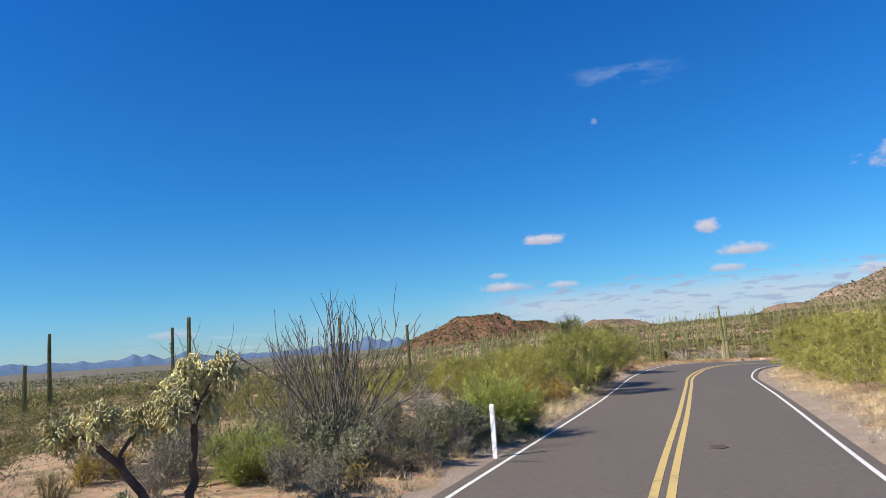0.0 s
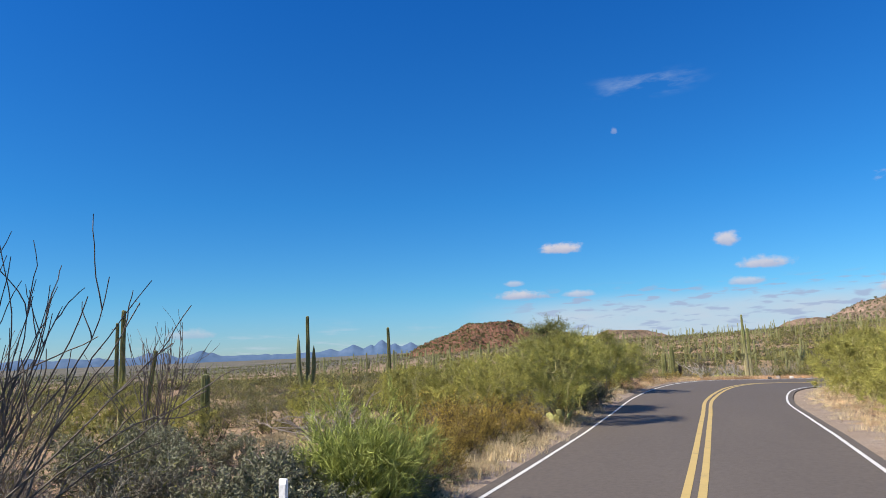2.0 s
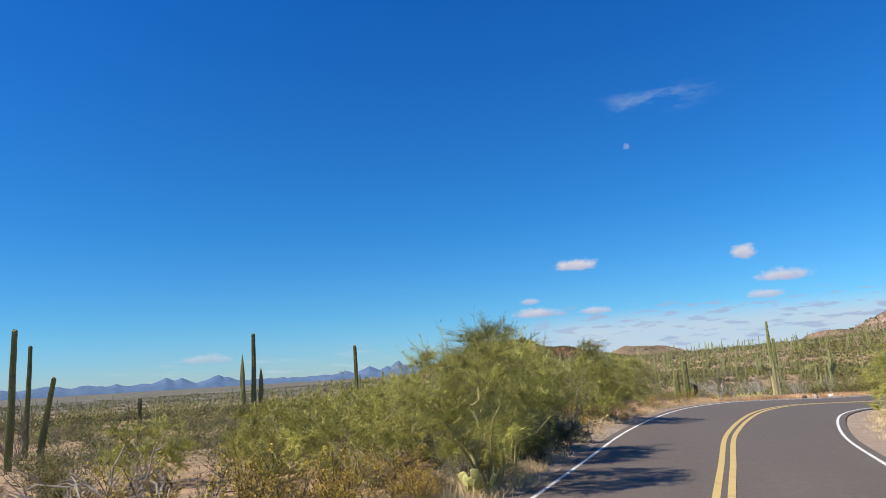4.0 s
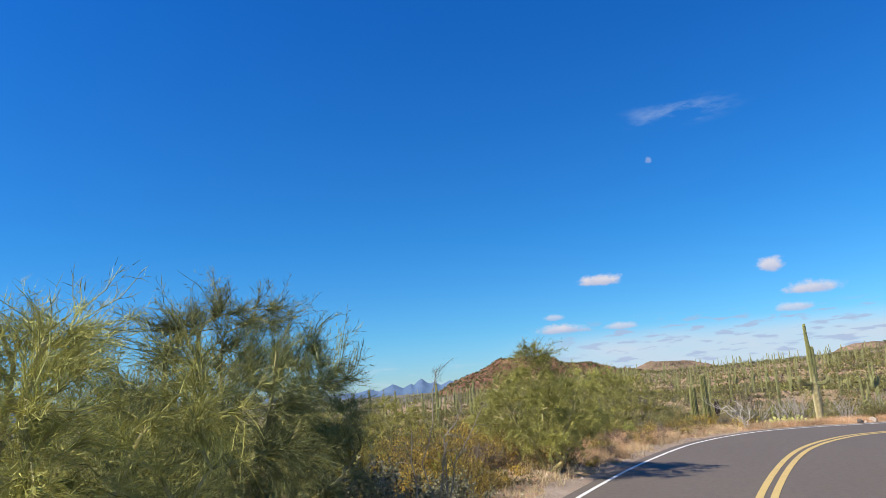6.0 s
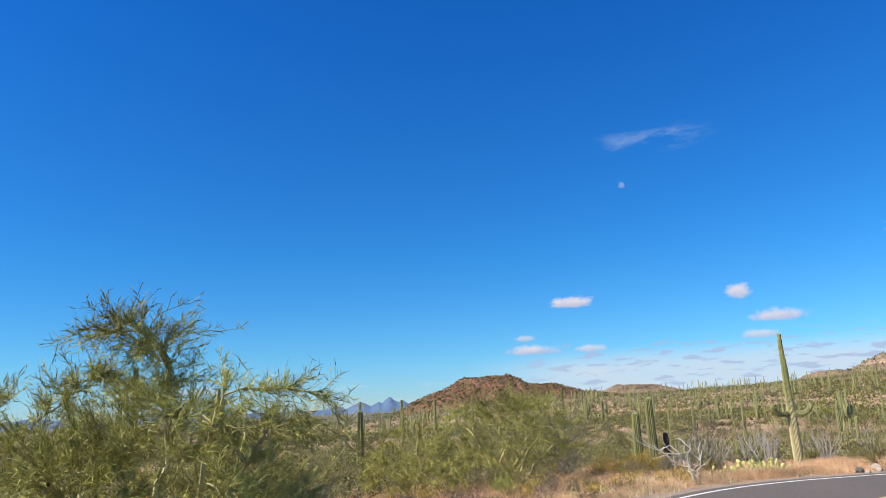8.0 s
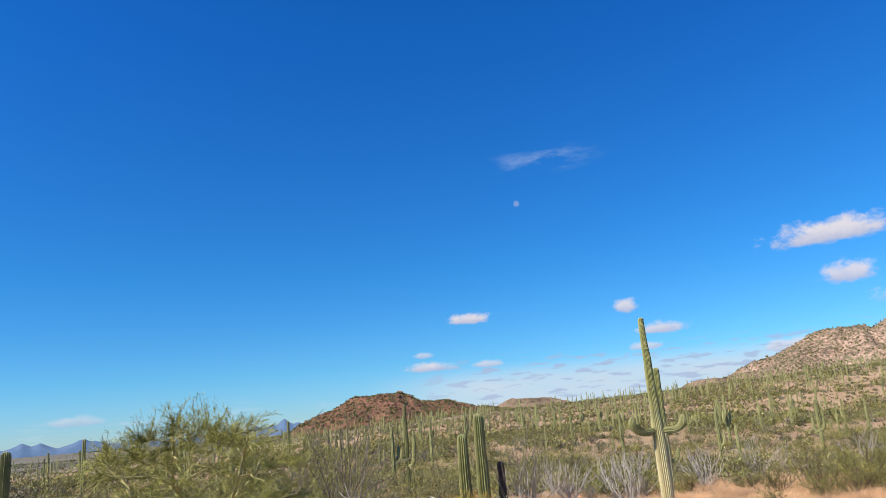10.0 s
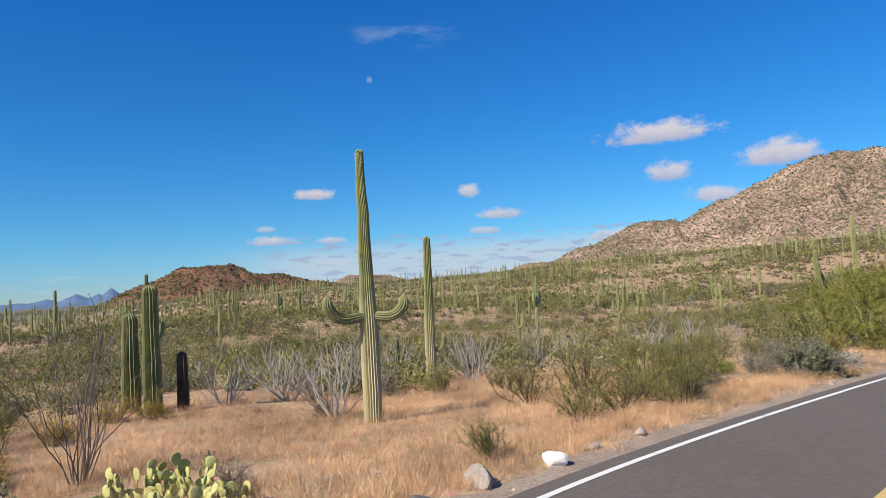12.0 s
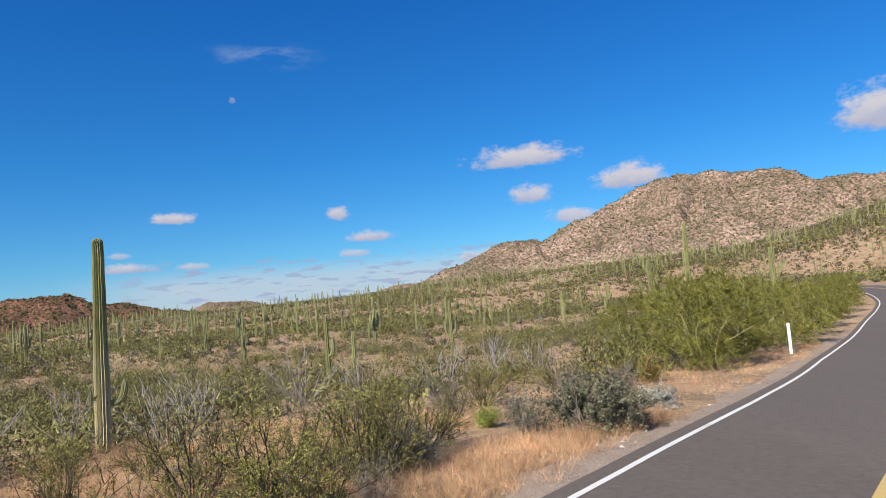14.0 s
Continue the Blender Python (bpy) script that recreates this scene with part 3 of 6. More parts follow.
def road_frame(x, y):
    """Signed distance from the middle of the road (left positive) and the road's height there."""
    x, y = np.ravel(x).astype(float), np.ravel(y).astype(float)
    d, z = np.empty(len(x)), np.empty(len(x))
    for i in range(0, len(x), 4000):
        dx, dy = x[i : i + 4000, None] - LINE[:, 0], y[i : i + 4000, None] - LINE[:, 1]
        q = dx * dx + dy * dy
        k = q.argmin(1)
        r = np.arange(len(k))
        d[i : i + 4000] = np.sqrt(q[r, k]) * np.where(dx[r, k] * LEFT[k, 0] + dy[r, k] * LEFT[k, 1] > 0, 1, -1)
        e = d[i : i + 4000]
        z[i : i + 4000] = LINE[k, 2] + BANK[k] * np.clip(e, -4, 4) * (1 - sstep(np.abs(e), 6, 18))
    return d, z


def waves(x, y, size, seed):
    """Smooth rolling noise out of a few crossed sines."""
    r = np.random.default_rng(seed)
    out = 0
    for k in range(7):
        t, f, p = r.uniform(0, 6.28), r.uniform(0.6, 1.7) * 6.28 / size, r.uniform(0, 6.28)
        out = out + np.sin((x * np.cos(t) + y * np.sin(t)) * f + p)
    return out / 4.0


def fractal(x, y, size, seed, octaves=5, ridged=False):
    """Lattice noise summed over octaves, 0 to 1; ridged: sharp crests with hollows between."""
    table = np.random.default_rng(seed).random((256, 256))
    total, weight, out = 0.0, 1.0, 0.0
    for k in range(octaves):
        u, v = x / size * 2**k + 37.3 * k, y / size * 2**k + 91.7 * k
        i, j = np.floor(u).astype(int), np.floor(v).astype(int)
        fu, fv = u - i, v - j
        fu, fv = fu * fu * (3 - 2 * fu), fv * fv * (3 - 2 * fv)
        T = lambda a, b: table[(i + a) % 256, (j + b) % 256]
        w = (T(0, 0) * (1 - fu) + T(1, 0) * fu) * (1 - fv) + (T(0, 1) * (1 - fu) + T(1, 1) * fu) * fv
        out = out + weight * (1 - np.abs(2 * w - 1) if ridged else w)
        total += weight
        weight *= 0.55
    return out / total


def land(x, y):
    """Ground height: road bed, verges, the falling plain on one side and the rising bajada on the other."""
    x, y = np.ravel(x).astype(float), np.ravel(y).astype(float)
    d, zr = road_frame(x, y)
    a = np.abs(d)
    bend = sstep(y, 50, 60)
    left = np.interp(a, [0, 3.2, 3.5, 4.5, 7, 10, 17, 22, 27, 35, 60], [0.06, 0.06, 0.04, -0.10, -0.14, -0.02, 0.25, 0.6, 1.05, 1.6, 2.2])
    left = left * (1 - bend) + bend * np.interp(a, [0, 2.8, 3.1, 4.5, 7, 10, 17, 22, 27, 35, 60], [0.06, 0.06, 0.03, 0.06, 0.16, 0.28, 0.52, 0.8, 1.2, 1.65, 2.2])
    drop = np.where(d > 0, left,
                    np.interp(a, [0, 3.2, 3.5, 5, 8, 14, 30, 60], [0.06, 0.06, 0.04, -0.02, -0.25, -0.4, -0.2, 0.6]))
    near = zr - drop + (0.05 * waves(x, y, 6, 3) + 0.12 * waves(x, y, 23, 4)) * sstep(a, 4.2, 12)
    rx, ry = x - 4.0, y - 50.0
    r = np.hypot(rx, ry)
    az = np.degrees(np.arctan2(rx, ry))
    el = np.interp(az, [-180, -60, -45, -30, -22, -11, -3, 5, 9, 20, 33, 37, 44, 60, 90, 150, 180],
                   [-0.6, -0.55, -0.5, -0.38, -0.10, 0.38, 0.45, 0.8, 1.05, 1.5, 1.9, 2.5, 4.3, 4.6, 1.5, -0.3, -0.6])
    start = np.interp(az, [-60, -20, 0, 20, 45, 70], [-2.2, -2.2, -2.0, -1.3, 0.6, 1.0])
    # westwards the plain falls on for a kilometre before it levels out
    span = np.interp(az, [-180, -40, -28, -18, 180], [680, 680, 560, 390, 390])
    e = start + (el - start) * np.clip(sstep(r / span, 70 / 390, 1), 0, 1) ** 0.8
    reach = np.where(el < 0, np.minimum(r, 1800), np.minimum(r, 400))
    far = 1.2 + reach * np.tan(np.radians(e)) + waves(x, y, 70, 5) * 0.5 * sstep(r, 60, 200)
    k = sstep(a, 30, 95)
    return near * (1 - k) + far * k


def gz(x, y):
    return float(land([x], [y])[0])


def axis_steps(lo, hi, fine_lo, fine_hi, step, grow):
    mid = list(np.arange(fine_lo, fine_hi, step))
    up, s = [], step
    v = fine_hi
    while v < hi:
        up.append(v)
        s *= grow
        v += s
    down, s, v = [], step, fine_lo
    while v > lo:
        s *= grow
        v -= s
        down.append(max(v, lo))
    return np.array(sorted(set(down + mid + up + [hi])))


def build_ground():
    xs = axis_steps(-4700, 4700, -26, 42, 0.75, 1.13)
    ys = axis_steps(-4700, 4700, -6, 100, 0.75, 1.13)
    X, Y = np.meshgrid(xs, ys)
    Z = land(X, Y)
    V = np.stack([X.ravel(), Y.ravel(), Z], -1)
    nx, ny = len(xs), len(ys)
    i = (np.arange(ny - 1)[:, None] * nx + np.arange(nx - 1)).ravel()
    F = np.stack([i, i + 1, i + nx + 1, i + nx], -1)
    ob = part("ground", Geo().add(V, F), MAT["ground"], smooth=True)
    tagged(ob, "sandy reddish-tan desert ground with gravel", "ground", kind="structure")


def ribbon(name, left, right, lift, mat, lo=0, hi=None, thick=0.0):
    hi = hi or len(LINE)
    L, N, ob_w, K = LINE[lo:hi], LEFT[lo:hi], np.linspace(0, 1, 7 if np.max(left - right) > 1 else 2), BANK[lo:hi]
    left, right = np.broadcast_to(left, len(L)), np.broadcast_to(right, len(L))
    W = [right + (left - right) * f for f in ob_w]
    V = np.stack([np.c_[L[:, :2] + N * w[:, None], L[:, 2] + lift + K * w] for w in W], 1)
    n, m = V.shape[:2]
    g = Geo()
    i = (np.arange(n - 1)[:, None] * m + np.arange(m - 1)).ravel()
    F = np.stack([i, i + m, i + m + 1, i + 1], -1)[:, ::-1]
    g.add(V.reshape(-1, 3), F)
    if thick:
        for edge, sgn in ((0, 1), (m - 1, -1)):
            E = V[:, edge]
            lowE = E - [0, 0, thick]
            k = np.arange(n - 1)
            q = np.stack([k, k + 1, n + k + 1, n + k], -1)
            g.add(np.concatenate([E, lowE]), q if sgn < 0 else q[:, ::-1])
    return part(name, g, mat)


def build_road():
    road = ribbon("road", OUTER + 0.27, -HALF, 0.0, MAT["asphalt"], thick=0.12)
    tagged(road, "two-lane grey asphalt road with a smooth worn surface", "road", kind="structure")
    for nm, c, w, key, lab in (("edge_line", OUTER, 0.085, "white_line", "white painted edge line"), ("edge_line", -3.0, 0.085, "white_line", "white painted edge line"),
                               ("centre_line", 0.118, 0.13, "yellow_line", "yellow painted centre line"), ("centre_line", -0.118, 0.13, "yellow_line", "yellow painted centre line")):
        ln = ribbon(nm, c + w / 2, c - w / 2, 0.005, MAT[key])
        ln.parent = road
        tagged(ln, lab)


def build_shoulders():
    """Gravel beds along both edges, ragged on their outer side."""
    for sgn, inner, wide, lab in ((1, OUTER + 0.25, 0.55, "grey-tan gravel shoulder"), (-1, np.full(len(LINE), HALF - 0.02), 1.5, "grey-tan gravel shoulder")):
        sl = slice(at_line(0), at_line(92))
        L, N, q = LINE[sl], LEFT[sl] * sgn, np.arange(sl.stop - sl.start)
        rag = wide * (1 + 0.35 * np.sin(q * 0.37) * np.sin(q * 0.11 + 1) + 0.2 * np.sin(q * 1.3) + 0.12 * RNG.normal(size=len(q)))
        cols = []
        for f in np.linspace(0, 1, 6):
            P = L[:, :2] + N * (inner[sl] + rag * f)[:, None]
            cols.append(np.c_[P, land(P[:, 0], P[:, 1]) + 0.022 * (1 - f**3) - 0.004 * (f > 0.99)])
        V = np.stack(cols, 1)
        n, m = V.shape[:2]
        i = (np.arange(n - 1)[:, None] * m + np.arange(m - 1)).ravel()
        F = np.stack([i, i + 1, i + m + 1, i + m], -1)
        tagged(part("shoulder", Geo().add(V.reshape(-1, 3), F if sgn < 0 else F[:, ::-1]), MAT["shoulder"], smooth=True), lab, "shoulder", kind="structure")


def at_line(y):
    return int(np.argmin(np.abs(LINE[:450, 1] - y)))


build_ground()
build_road()
build_shoulders()


def hill(name, label, mat, ridge, step, rough, seed, base):
    """Hills as the upper hull of rounded cones (x, y, top, radius, stretch along x), roughened."""
    P = np.array([r[:2] for r in ridge], float)
    R = max(r[3] * max(r[4], 1) for r in ridge)
    xs = np.arange(P[:, 0].min() - R, P[:, 0].max() + R, step)
    ys = np.arange(P[:, 1].min() - R, P[:, 1].max() + R, step)
    X, Y = np.meshgrid(xs, ys)
    wx, wy = X + waves(X, Y, R * 0.35, seed) * R * 0.05, Y + waves(X, Y, R * 0.3, seed + 1) * R * 0.05
    H = np.zeros_like(X)
    for x, y, top, rad, st in ridge:
        q = np.hypot((wx - x) / st, wy - y) / rad
        cone = (top - base) * np.clip(1 - q, 0, 1) ** 0.85 * (1 - 0.25 * np.exp(-(q * 5) ** 2)) / 0.82
        # gullies run down between the spurs, away from the summit
        a_ = np.arctan2(wy - y, (wx - x) / st)
        spur = fractal(np.cos(a_) * 3 + q, np.sin(a_) * 3 + q, 1.0, seed + 7, 4, True)
        cone = cone * (1 - 0.34 * (1 - spur) * sstep(q, 0.12, 0.5))
        H = np.maximum(H, cone)
    tall = H.max()
    knob = fractal(X, Y, step * 14, seed + 2, 5, True) - 0.5 + 1.3 * np.clip(fractal(X, Y, step * 5, seed + 3, 3) - 0.55, 0, 1)
    H += rough * 1.5 * knob * np.clip(H / tall * 3, 0, 1)
    Z = np.where(H > 0.01, base - 3 + H, base - 12)
    V = np.stack([X.ravel(), Y.ravel(), Z.ravel()], -1)
    ny, nx = X.shape
    i = (np.arange(ny - 1)[:, None] * nx + np.arange(nx - 1)).ravel()
    F = np.stack([i, i + 1, i + nx + 1, i + nx], -1)
    F = F[(H.ravel()[F] > 0.01).any(1)]
    ob = part(name, Geo().add(V, F), mat, smooth=False)
    return tagged(ob, label, "hill", kind="structure"), (X, Y, Z, H)


def polar(az, dist, x0=5.0, y0=52.0):
    return x0 + dist * math.sin(radians(az)), y0 + dist * math.cos(radians(az))


def rise(el, dist, eye=1.3):
    return eye + dist * math.tan(radians(el))


RED = [(*polar(-18.0, 450), rise(2.95, 450), 58, 1.1), (*polar(-20.4, 450), rise(2.0, 450), 38, 0.85), (*polar(-14.5, 460), rise(2.05, 460), 55, 1.3),
       (*polar(-11.5, 470), rise(1.25, 470), 45, 1.5)]
RED_HILL = hill("red_hill", "low rust-red rocky hill dotted with scrub", MAT["red_hill"], RED, 1.6, 1.4, 11, 0.0)
LOW = [(*polar(-5.9, 830), rise(1.42, 830), 70, 1.1), (*polar(-4.2, 830), rise(1.0, 830), 50, 1.2), (*polar(8.0, 900), rise(1.75, 900), 60, 1.1)]
hill("low_hill", "small brown hill behind the cactus slope", MAT["low_hill"], LOW, 3, 3.2, 21, 2.0)
RANGE = [(*polar(30.5, 1250), rise(8.3, 1250), 360, 0.85), (*polar(33.5, 1250), rise(8.1, 1250), 360, 0.85), (*polar(24.6, 1230), rise(5.7, 1230), 300, 0.8),
         (*polar(21.6, 1230), rise(4.5, 1230), 260, 0.7), (*polar(17.2, 1230), rise(4.4, 1230), 240, 0.8), (*polar(13.0, 1230), rise(2.7, 1230), 170, 0.75),
         (*polar(36.0, 1290), rise(7.0, 1290), 330, 0.9), (*polar(39.9, 1300), rise(6.7, 1300), 300, 0.8), (*polar(43.2, 1330), rise(6.4, 1330), 330, 0.9), (*polar(47.0, 1350), rise(6.6, 1350), 400, 1.0)]
MOUNTAIN = hill("mountain", "tan boulder-strewn mountain speckled with scrub", MAT["mountain"], RANGE, 5.5, 7, 31, 5.0)


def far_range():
    """Ranges along the far rim of the plain, their blue haze painted in."""
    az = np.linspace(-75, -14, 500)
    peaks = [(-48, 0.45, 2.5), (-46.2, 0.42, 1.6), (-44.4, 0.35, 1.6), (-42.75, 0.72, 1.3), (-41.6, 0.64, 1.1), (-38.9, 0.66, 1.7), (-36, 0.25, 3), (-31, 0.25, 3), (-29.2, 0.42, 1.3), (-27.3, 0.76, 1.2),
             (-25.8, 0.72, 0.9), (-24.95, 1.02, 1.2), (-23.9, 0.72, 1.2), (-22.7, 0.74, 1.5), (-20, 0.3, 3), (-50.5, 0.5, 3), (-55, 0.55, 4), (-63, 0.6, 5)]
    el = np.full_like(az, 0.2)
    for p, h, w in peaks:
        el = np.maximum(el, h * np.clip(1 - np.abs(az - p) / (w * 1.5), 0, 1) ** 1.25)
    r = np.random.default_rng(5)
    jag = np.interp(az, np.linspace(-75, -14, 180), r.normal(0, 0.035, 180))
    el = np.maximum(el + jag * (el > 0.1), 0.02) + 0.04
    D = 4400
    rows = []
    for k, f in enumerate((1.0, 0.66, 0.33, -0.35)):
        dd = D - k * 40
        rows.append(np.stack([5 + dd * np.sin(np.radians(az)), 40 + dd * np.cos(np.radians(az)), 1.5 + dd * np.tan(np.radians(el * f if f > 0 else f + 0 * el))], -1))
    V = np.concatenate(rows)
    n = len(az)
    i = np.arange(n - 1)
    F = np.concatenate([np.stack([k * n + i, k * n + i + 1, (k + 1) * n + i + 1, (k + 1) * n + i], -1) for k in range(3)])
    tagged(part("backdrop", Geo().add(V, F), MAT["far"], smooth=True), "distant mountain range with blue haze painted in", "mountains", kind="structure")


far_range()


# ---------------------------------------------------------------- plants
def saguaro(height, radius, arms=(), lean=(0, 0), ribs=15, taper=0.72, seed=0, rings=15, label="tall green saguaro cactus with ribbed stem", group="saguaros", skin="saguaro"):
    """arms: (height on the stem, direction in degrees, reach out, rise, radius)."""
    rng = np.random.default_rng(seed)
    ob = thing("saguaro", label, "cactus", group)
    cap = radius * taper / height
    t = np.r_[np.linspace(-0.03, 1 - cap, rings), 1 - cap * np.array([0.62, 0.32, 0.1, 0.0])]
    bend = np.array([lean[0], lean[1]])
    path = np.stack([bend[0] * np.abs(t) ** 1.4, bend[1] * np.abs(t) ** 1.4, t * height], -1)
    path[:, :2] += np.cumsum(rng.normal(0, 0.004 * height, (len(t), 2)), 0) * 0.3
    prof = np.interp(t, [-0.03, 0.0, 0.12, 0.36, 0.48, 0.75, 0.93], [0.92, 0.92, 1.0, 1.0, 0.6 + 0.4 * taper, 0.3 + 0.7 * taper, taper])
    # a few years of thin growth pinch the stem
    prof *= 1 - 0.05 * np.exp(-(((t - rng.uniform(0.3, 0.7)) / 0.03) ** 2))
    dome = np.array([0.93, 0.74, 0.44, 0.03]) * taper
    r = np.r_[prof[:rings], dome] * radius
    part("trunk", Geo().add(*column(path, r, ribs, 0.22 if ribs > 18 else 0.3)), MAT[skin], ob)
    for z, az_, out, up, rad in arms:
        d = np.array([math.cos(radians(az_)), math.sin(radians(az_)), 0])
        s = np.linspace(0, 1, 12)
        cx = out * np.sin(np.minimum(s * 1.35, 1) * np.pi / 2)
        cz = -0.05 * np.sin(np.minimum(s * 1.8, 1) * np.pi) + up * np.maximum(s - 0.2, 0) ** 1.6 / 0.8**1.6
        base = np.array([bend[0] * (z / height) ** 1.4, bend[1] * (z / height) ** 1.4, z])
        p = base + d * (cx + radius * 0.4)[:, None] + np.c_[0 * s, 0 * s, cz]
        rr = rad * np.r_[0.72, np.linspace(0.86, 1.0, 7), 0.96, 0.88, 0.62, 0.04]
        part("arm", Geo().add(*column(p, rr, 14 if rings > 9 else 6, 0.2)), MAT["saguaro"], ob)
    return ob


def bowed(g, rng, A, DA, B, R0, R1, m, wob, sides):
    """Branches that leave A along DA and bend over to B; gives back the points along each."""
    n = len(A)
    reach = np.linalg.norm(B - A, axis=1, keepdims=True)
    C = A + DA * reach * 0.4
    t = np.linspace(0, 1, m + 1)[None, :, None]
    pts = A[:, None] * (1 - t) ** 2 + 2 * C[:, None] * t * (1 - t) + B[:, None] * t**2
    for f in (1.0, 2.0, 3.0):
        a, p = rng.normal(0, wob, (n, 1, 3)), rng.uniform(0, 6.28, (n, 1, 1))
        pts = pts + a / f**0.5 * np.sin(t * np.pi * 2 * f + p) * reach[:, None] * np.sin(t * np.pi) ** 0.5
    tube(g, pts, np.linspace(R0, R1, m + 1)[None], sides)
    return pts


def hang_on(rng, pts, T, lo):
    """For each target the nearest point of the parent branches past the share lo of their length, and the branch's way there."""
    m = pts.shape[1]
    k0 = max(1, int(lo * (m - 1)))
    Q = pts[:, k0:].reshape(-1, 3)
    W = unit(np.diff(pts, axis=1))[:, k0 - 1 :].reshape(-1, 3)
    A, D = [], []
    for i in range(0, len(T), 500):
        v = T[i : i + 500, None] - Q[None]
        d = np.linalg.norm(v, axis=2)
        # a side branch leaves its parent forwards
        back = (v * W[None]).sum(2) < 0.25 * d
        j = np.argmin(d + back * 1.2 + (d < 0.06) * 3, axis=1)
        A.append(Q[j]), D.append(W[j])
    return np.concatenate(A), np.concatenate(D)


def palo_verde(seed, height, width, mat, dense=1.0, label="", low=0.25, blade=0.006, bark="bark", thin=1.0, limbs=6, name="palo_verde_tree", group="palo verde trees", lean=(0, 0), plume=None, twig=(0.06, 0.17), gaps=-1.15):
    """A few sinuous limbs fan out of the ground and fork, level by level, into a rounded uneven dome of hair-fine green twigs. plume: a sparser
    tuft (x, y, z, radius) that stands up out of the dome."""
    rng = np.random.default_rng(seed)
    ob = thing(name, label or "green-barked palo verde tree with fine twiggy crown", "tree", group)
    wood, crown = Geo(), Geo()
    foot = low * height * 0.75
    mid = np.array([lean[0], lean[1], foot + (height - foot) * 0.42])
    half = np.array([width * 0.5, width * 0.5, (height - foot) * 0.58])
    ph = rng.uniform(0, 6.28, 8)

    def edge(u):
        """The dome's uneven rim, direction by direction."""
        a, z = np.arctan2(u[:, 1], u[:, 0]), u[:, 2]
        return 0.92 + 0.10 * np.sin(a * 2 + ph[0] + z * 2) + 0.08 * np.sin(a * 5 + ph[1] + z * 4) + 0.06 * np.sin(a * 9 + ph[2] - z * 7) + 0.05 * np.sin(z * 11 + ph[3] + a * 3)

    def places(n, lo, hi):
        u = unit(rng.normal(size=(n * 3, 3)) + [0, 0, 0.12])
        r = (lo**2 + (hi**2 - lo**2) * rng.random(n * 3)) ** 0.5
        p = u * r[:, None] * edge(u)[:, None]
        ok = np.sin(p[:, 0] * 5 + ph[4] + 2 * np.sin(p[:, 2] * 3)) + np.sin(p[:, 1] * 5 + ph[5] + 2 * np.sin(p[:, 0] * 4)) + np.sin(p[:, 2] * 6 + ph[6]) > gaps
        return mid + p[ok][:n] * half

    n = limbs
    ang = np.arange(n) * 2.4 + rng.uniform(0, 0.6, n)
    lift = np.linspace(-0.25, 0.75, n)
    out = np.sqrt(np.maximum(0.80**2 - lift**2, 0.05)) * rng.uniform(0.75, 1.0, n)
    T = mid + np.stack([np.cos(ang) * out, np.sin(ang) * out, lift], -1) * half
    P = np.stack([np.cos(ang) * 0.07, np.sin(ang) * 0.07, np.full(n, -0.1)], -1)
    one = bowed(wood, rng, P, unit(np.stack([np.cos(ang) * 0.5, np.sin(ang) * 0.5, np.full(n, 1.0)], -1)), T, 0.044 * thin, 0.014 * thin, 14, 0.03, 6)
    T = places(11 * n, 0.35, 0.85)
    if plume:
        T = np.concatenate([T, np.array(plume[:3]) + rng.normal(0, plume[3] * 0.55, (12, 3)) * [1, 1, 0.8]])
    A, D = hang_on(rng, one, T, 0.2)
    two = bowed(wood, rng, A, D, T, 0.0125 * thin, 0.0045 * thin, 8, 0.04, 4)
    T = places(int(900 * dense), 0.45, 1.0)
    if plume:
        T = np.concatenate([T, np.array(plume[:3]) + rng.normal(0, plume[3] * 0.8, (110, 3)) * [1, 1, 0.8]])
    A, D = hang_on(rng, two, T, 0.15)
    three = bowed(crown, rng, A, D, T, 0.0048 * thin, 0.0024, 4, 0.04, 3)
    P, D = children(rng, three, 13, 0.2, 0.65, 0.12)
    D = unit(D + unit(P - mid) * 0.35)
    L = rng.uniform(*twig, len(P)) * (height / 3) ** 0.5
    strips(crown, P, D, L, np.full(len(P), blade), rng)
    pts = np.stack([P, P + D * L[:, None]], 1)
    P, D = children(rng, pts, 3, 0.15, 0.7, 0.08)
    strips(crown, P, D, rng.uniform(0.35, 0.6, len(P)) * twig[1], rng.uniform(0.7, 1.3, len(P)) * blade, rng)
    part("trunk", wood, MAT[bark], ob)
    part("crown", crown, MAT[mat], ob)
    return ob


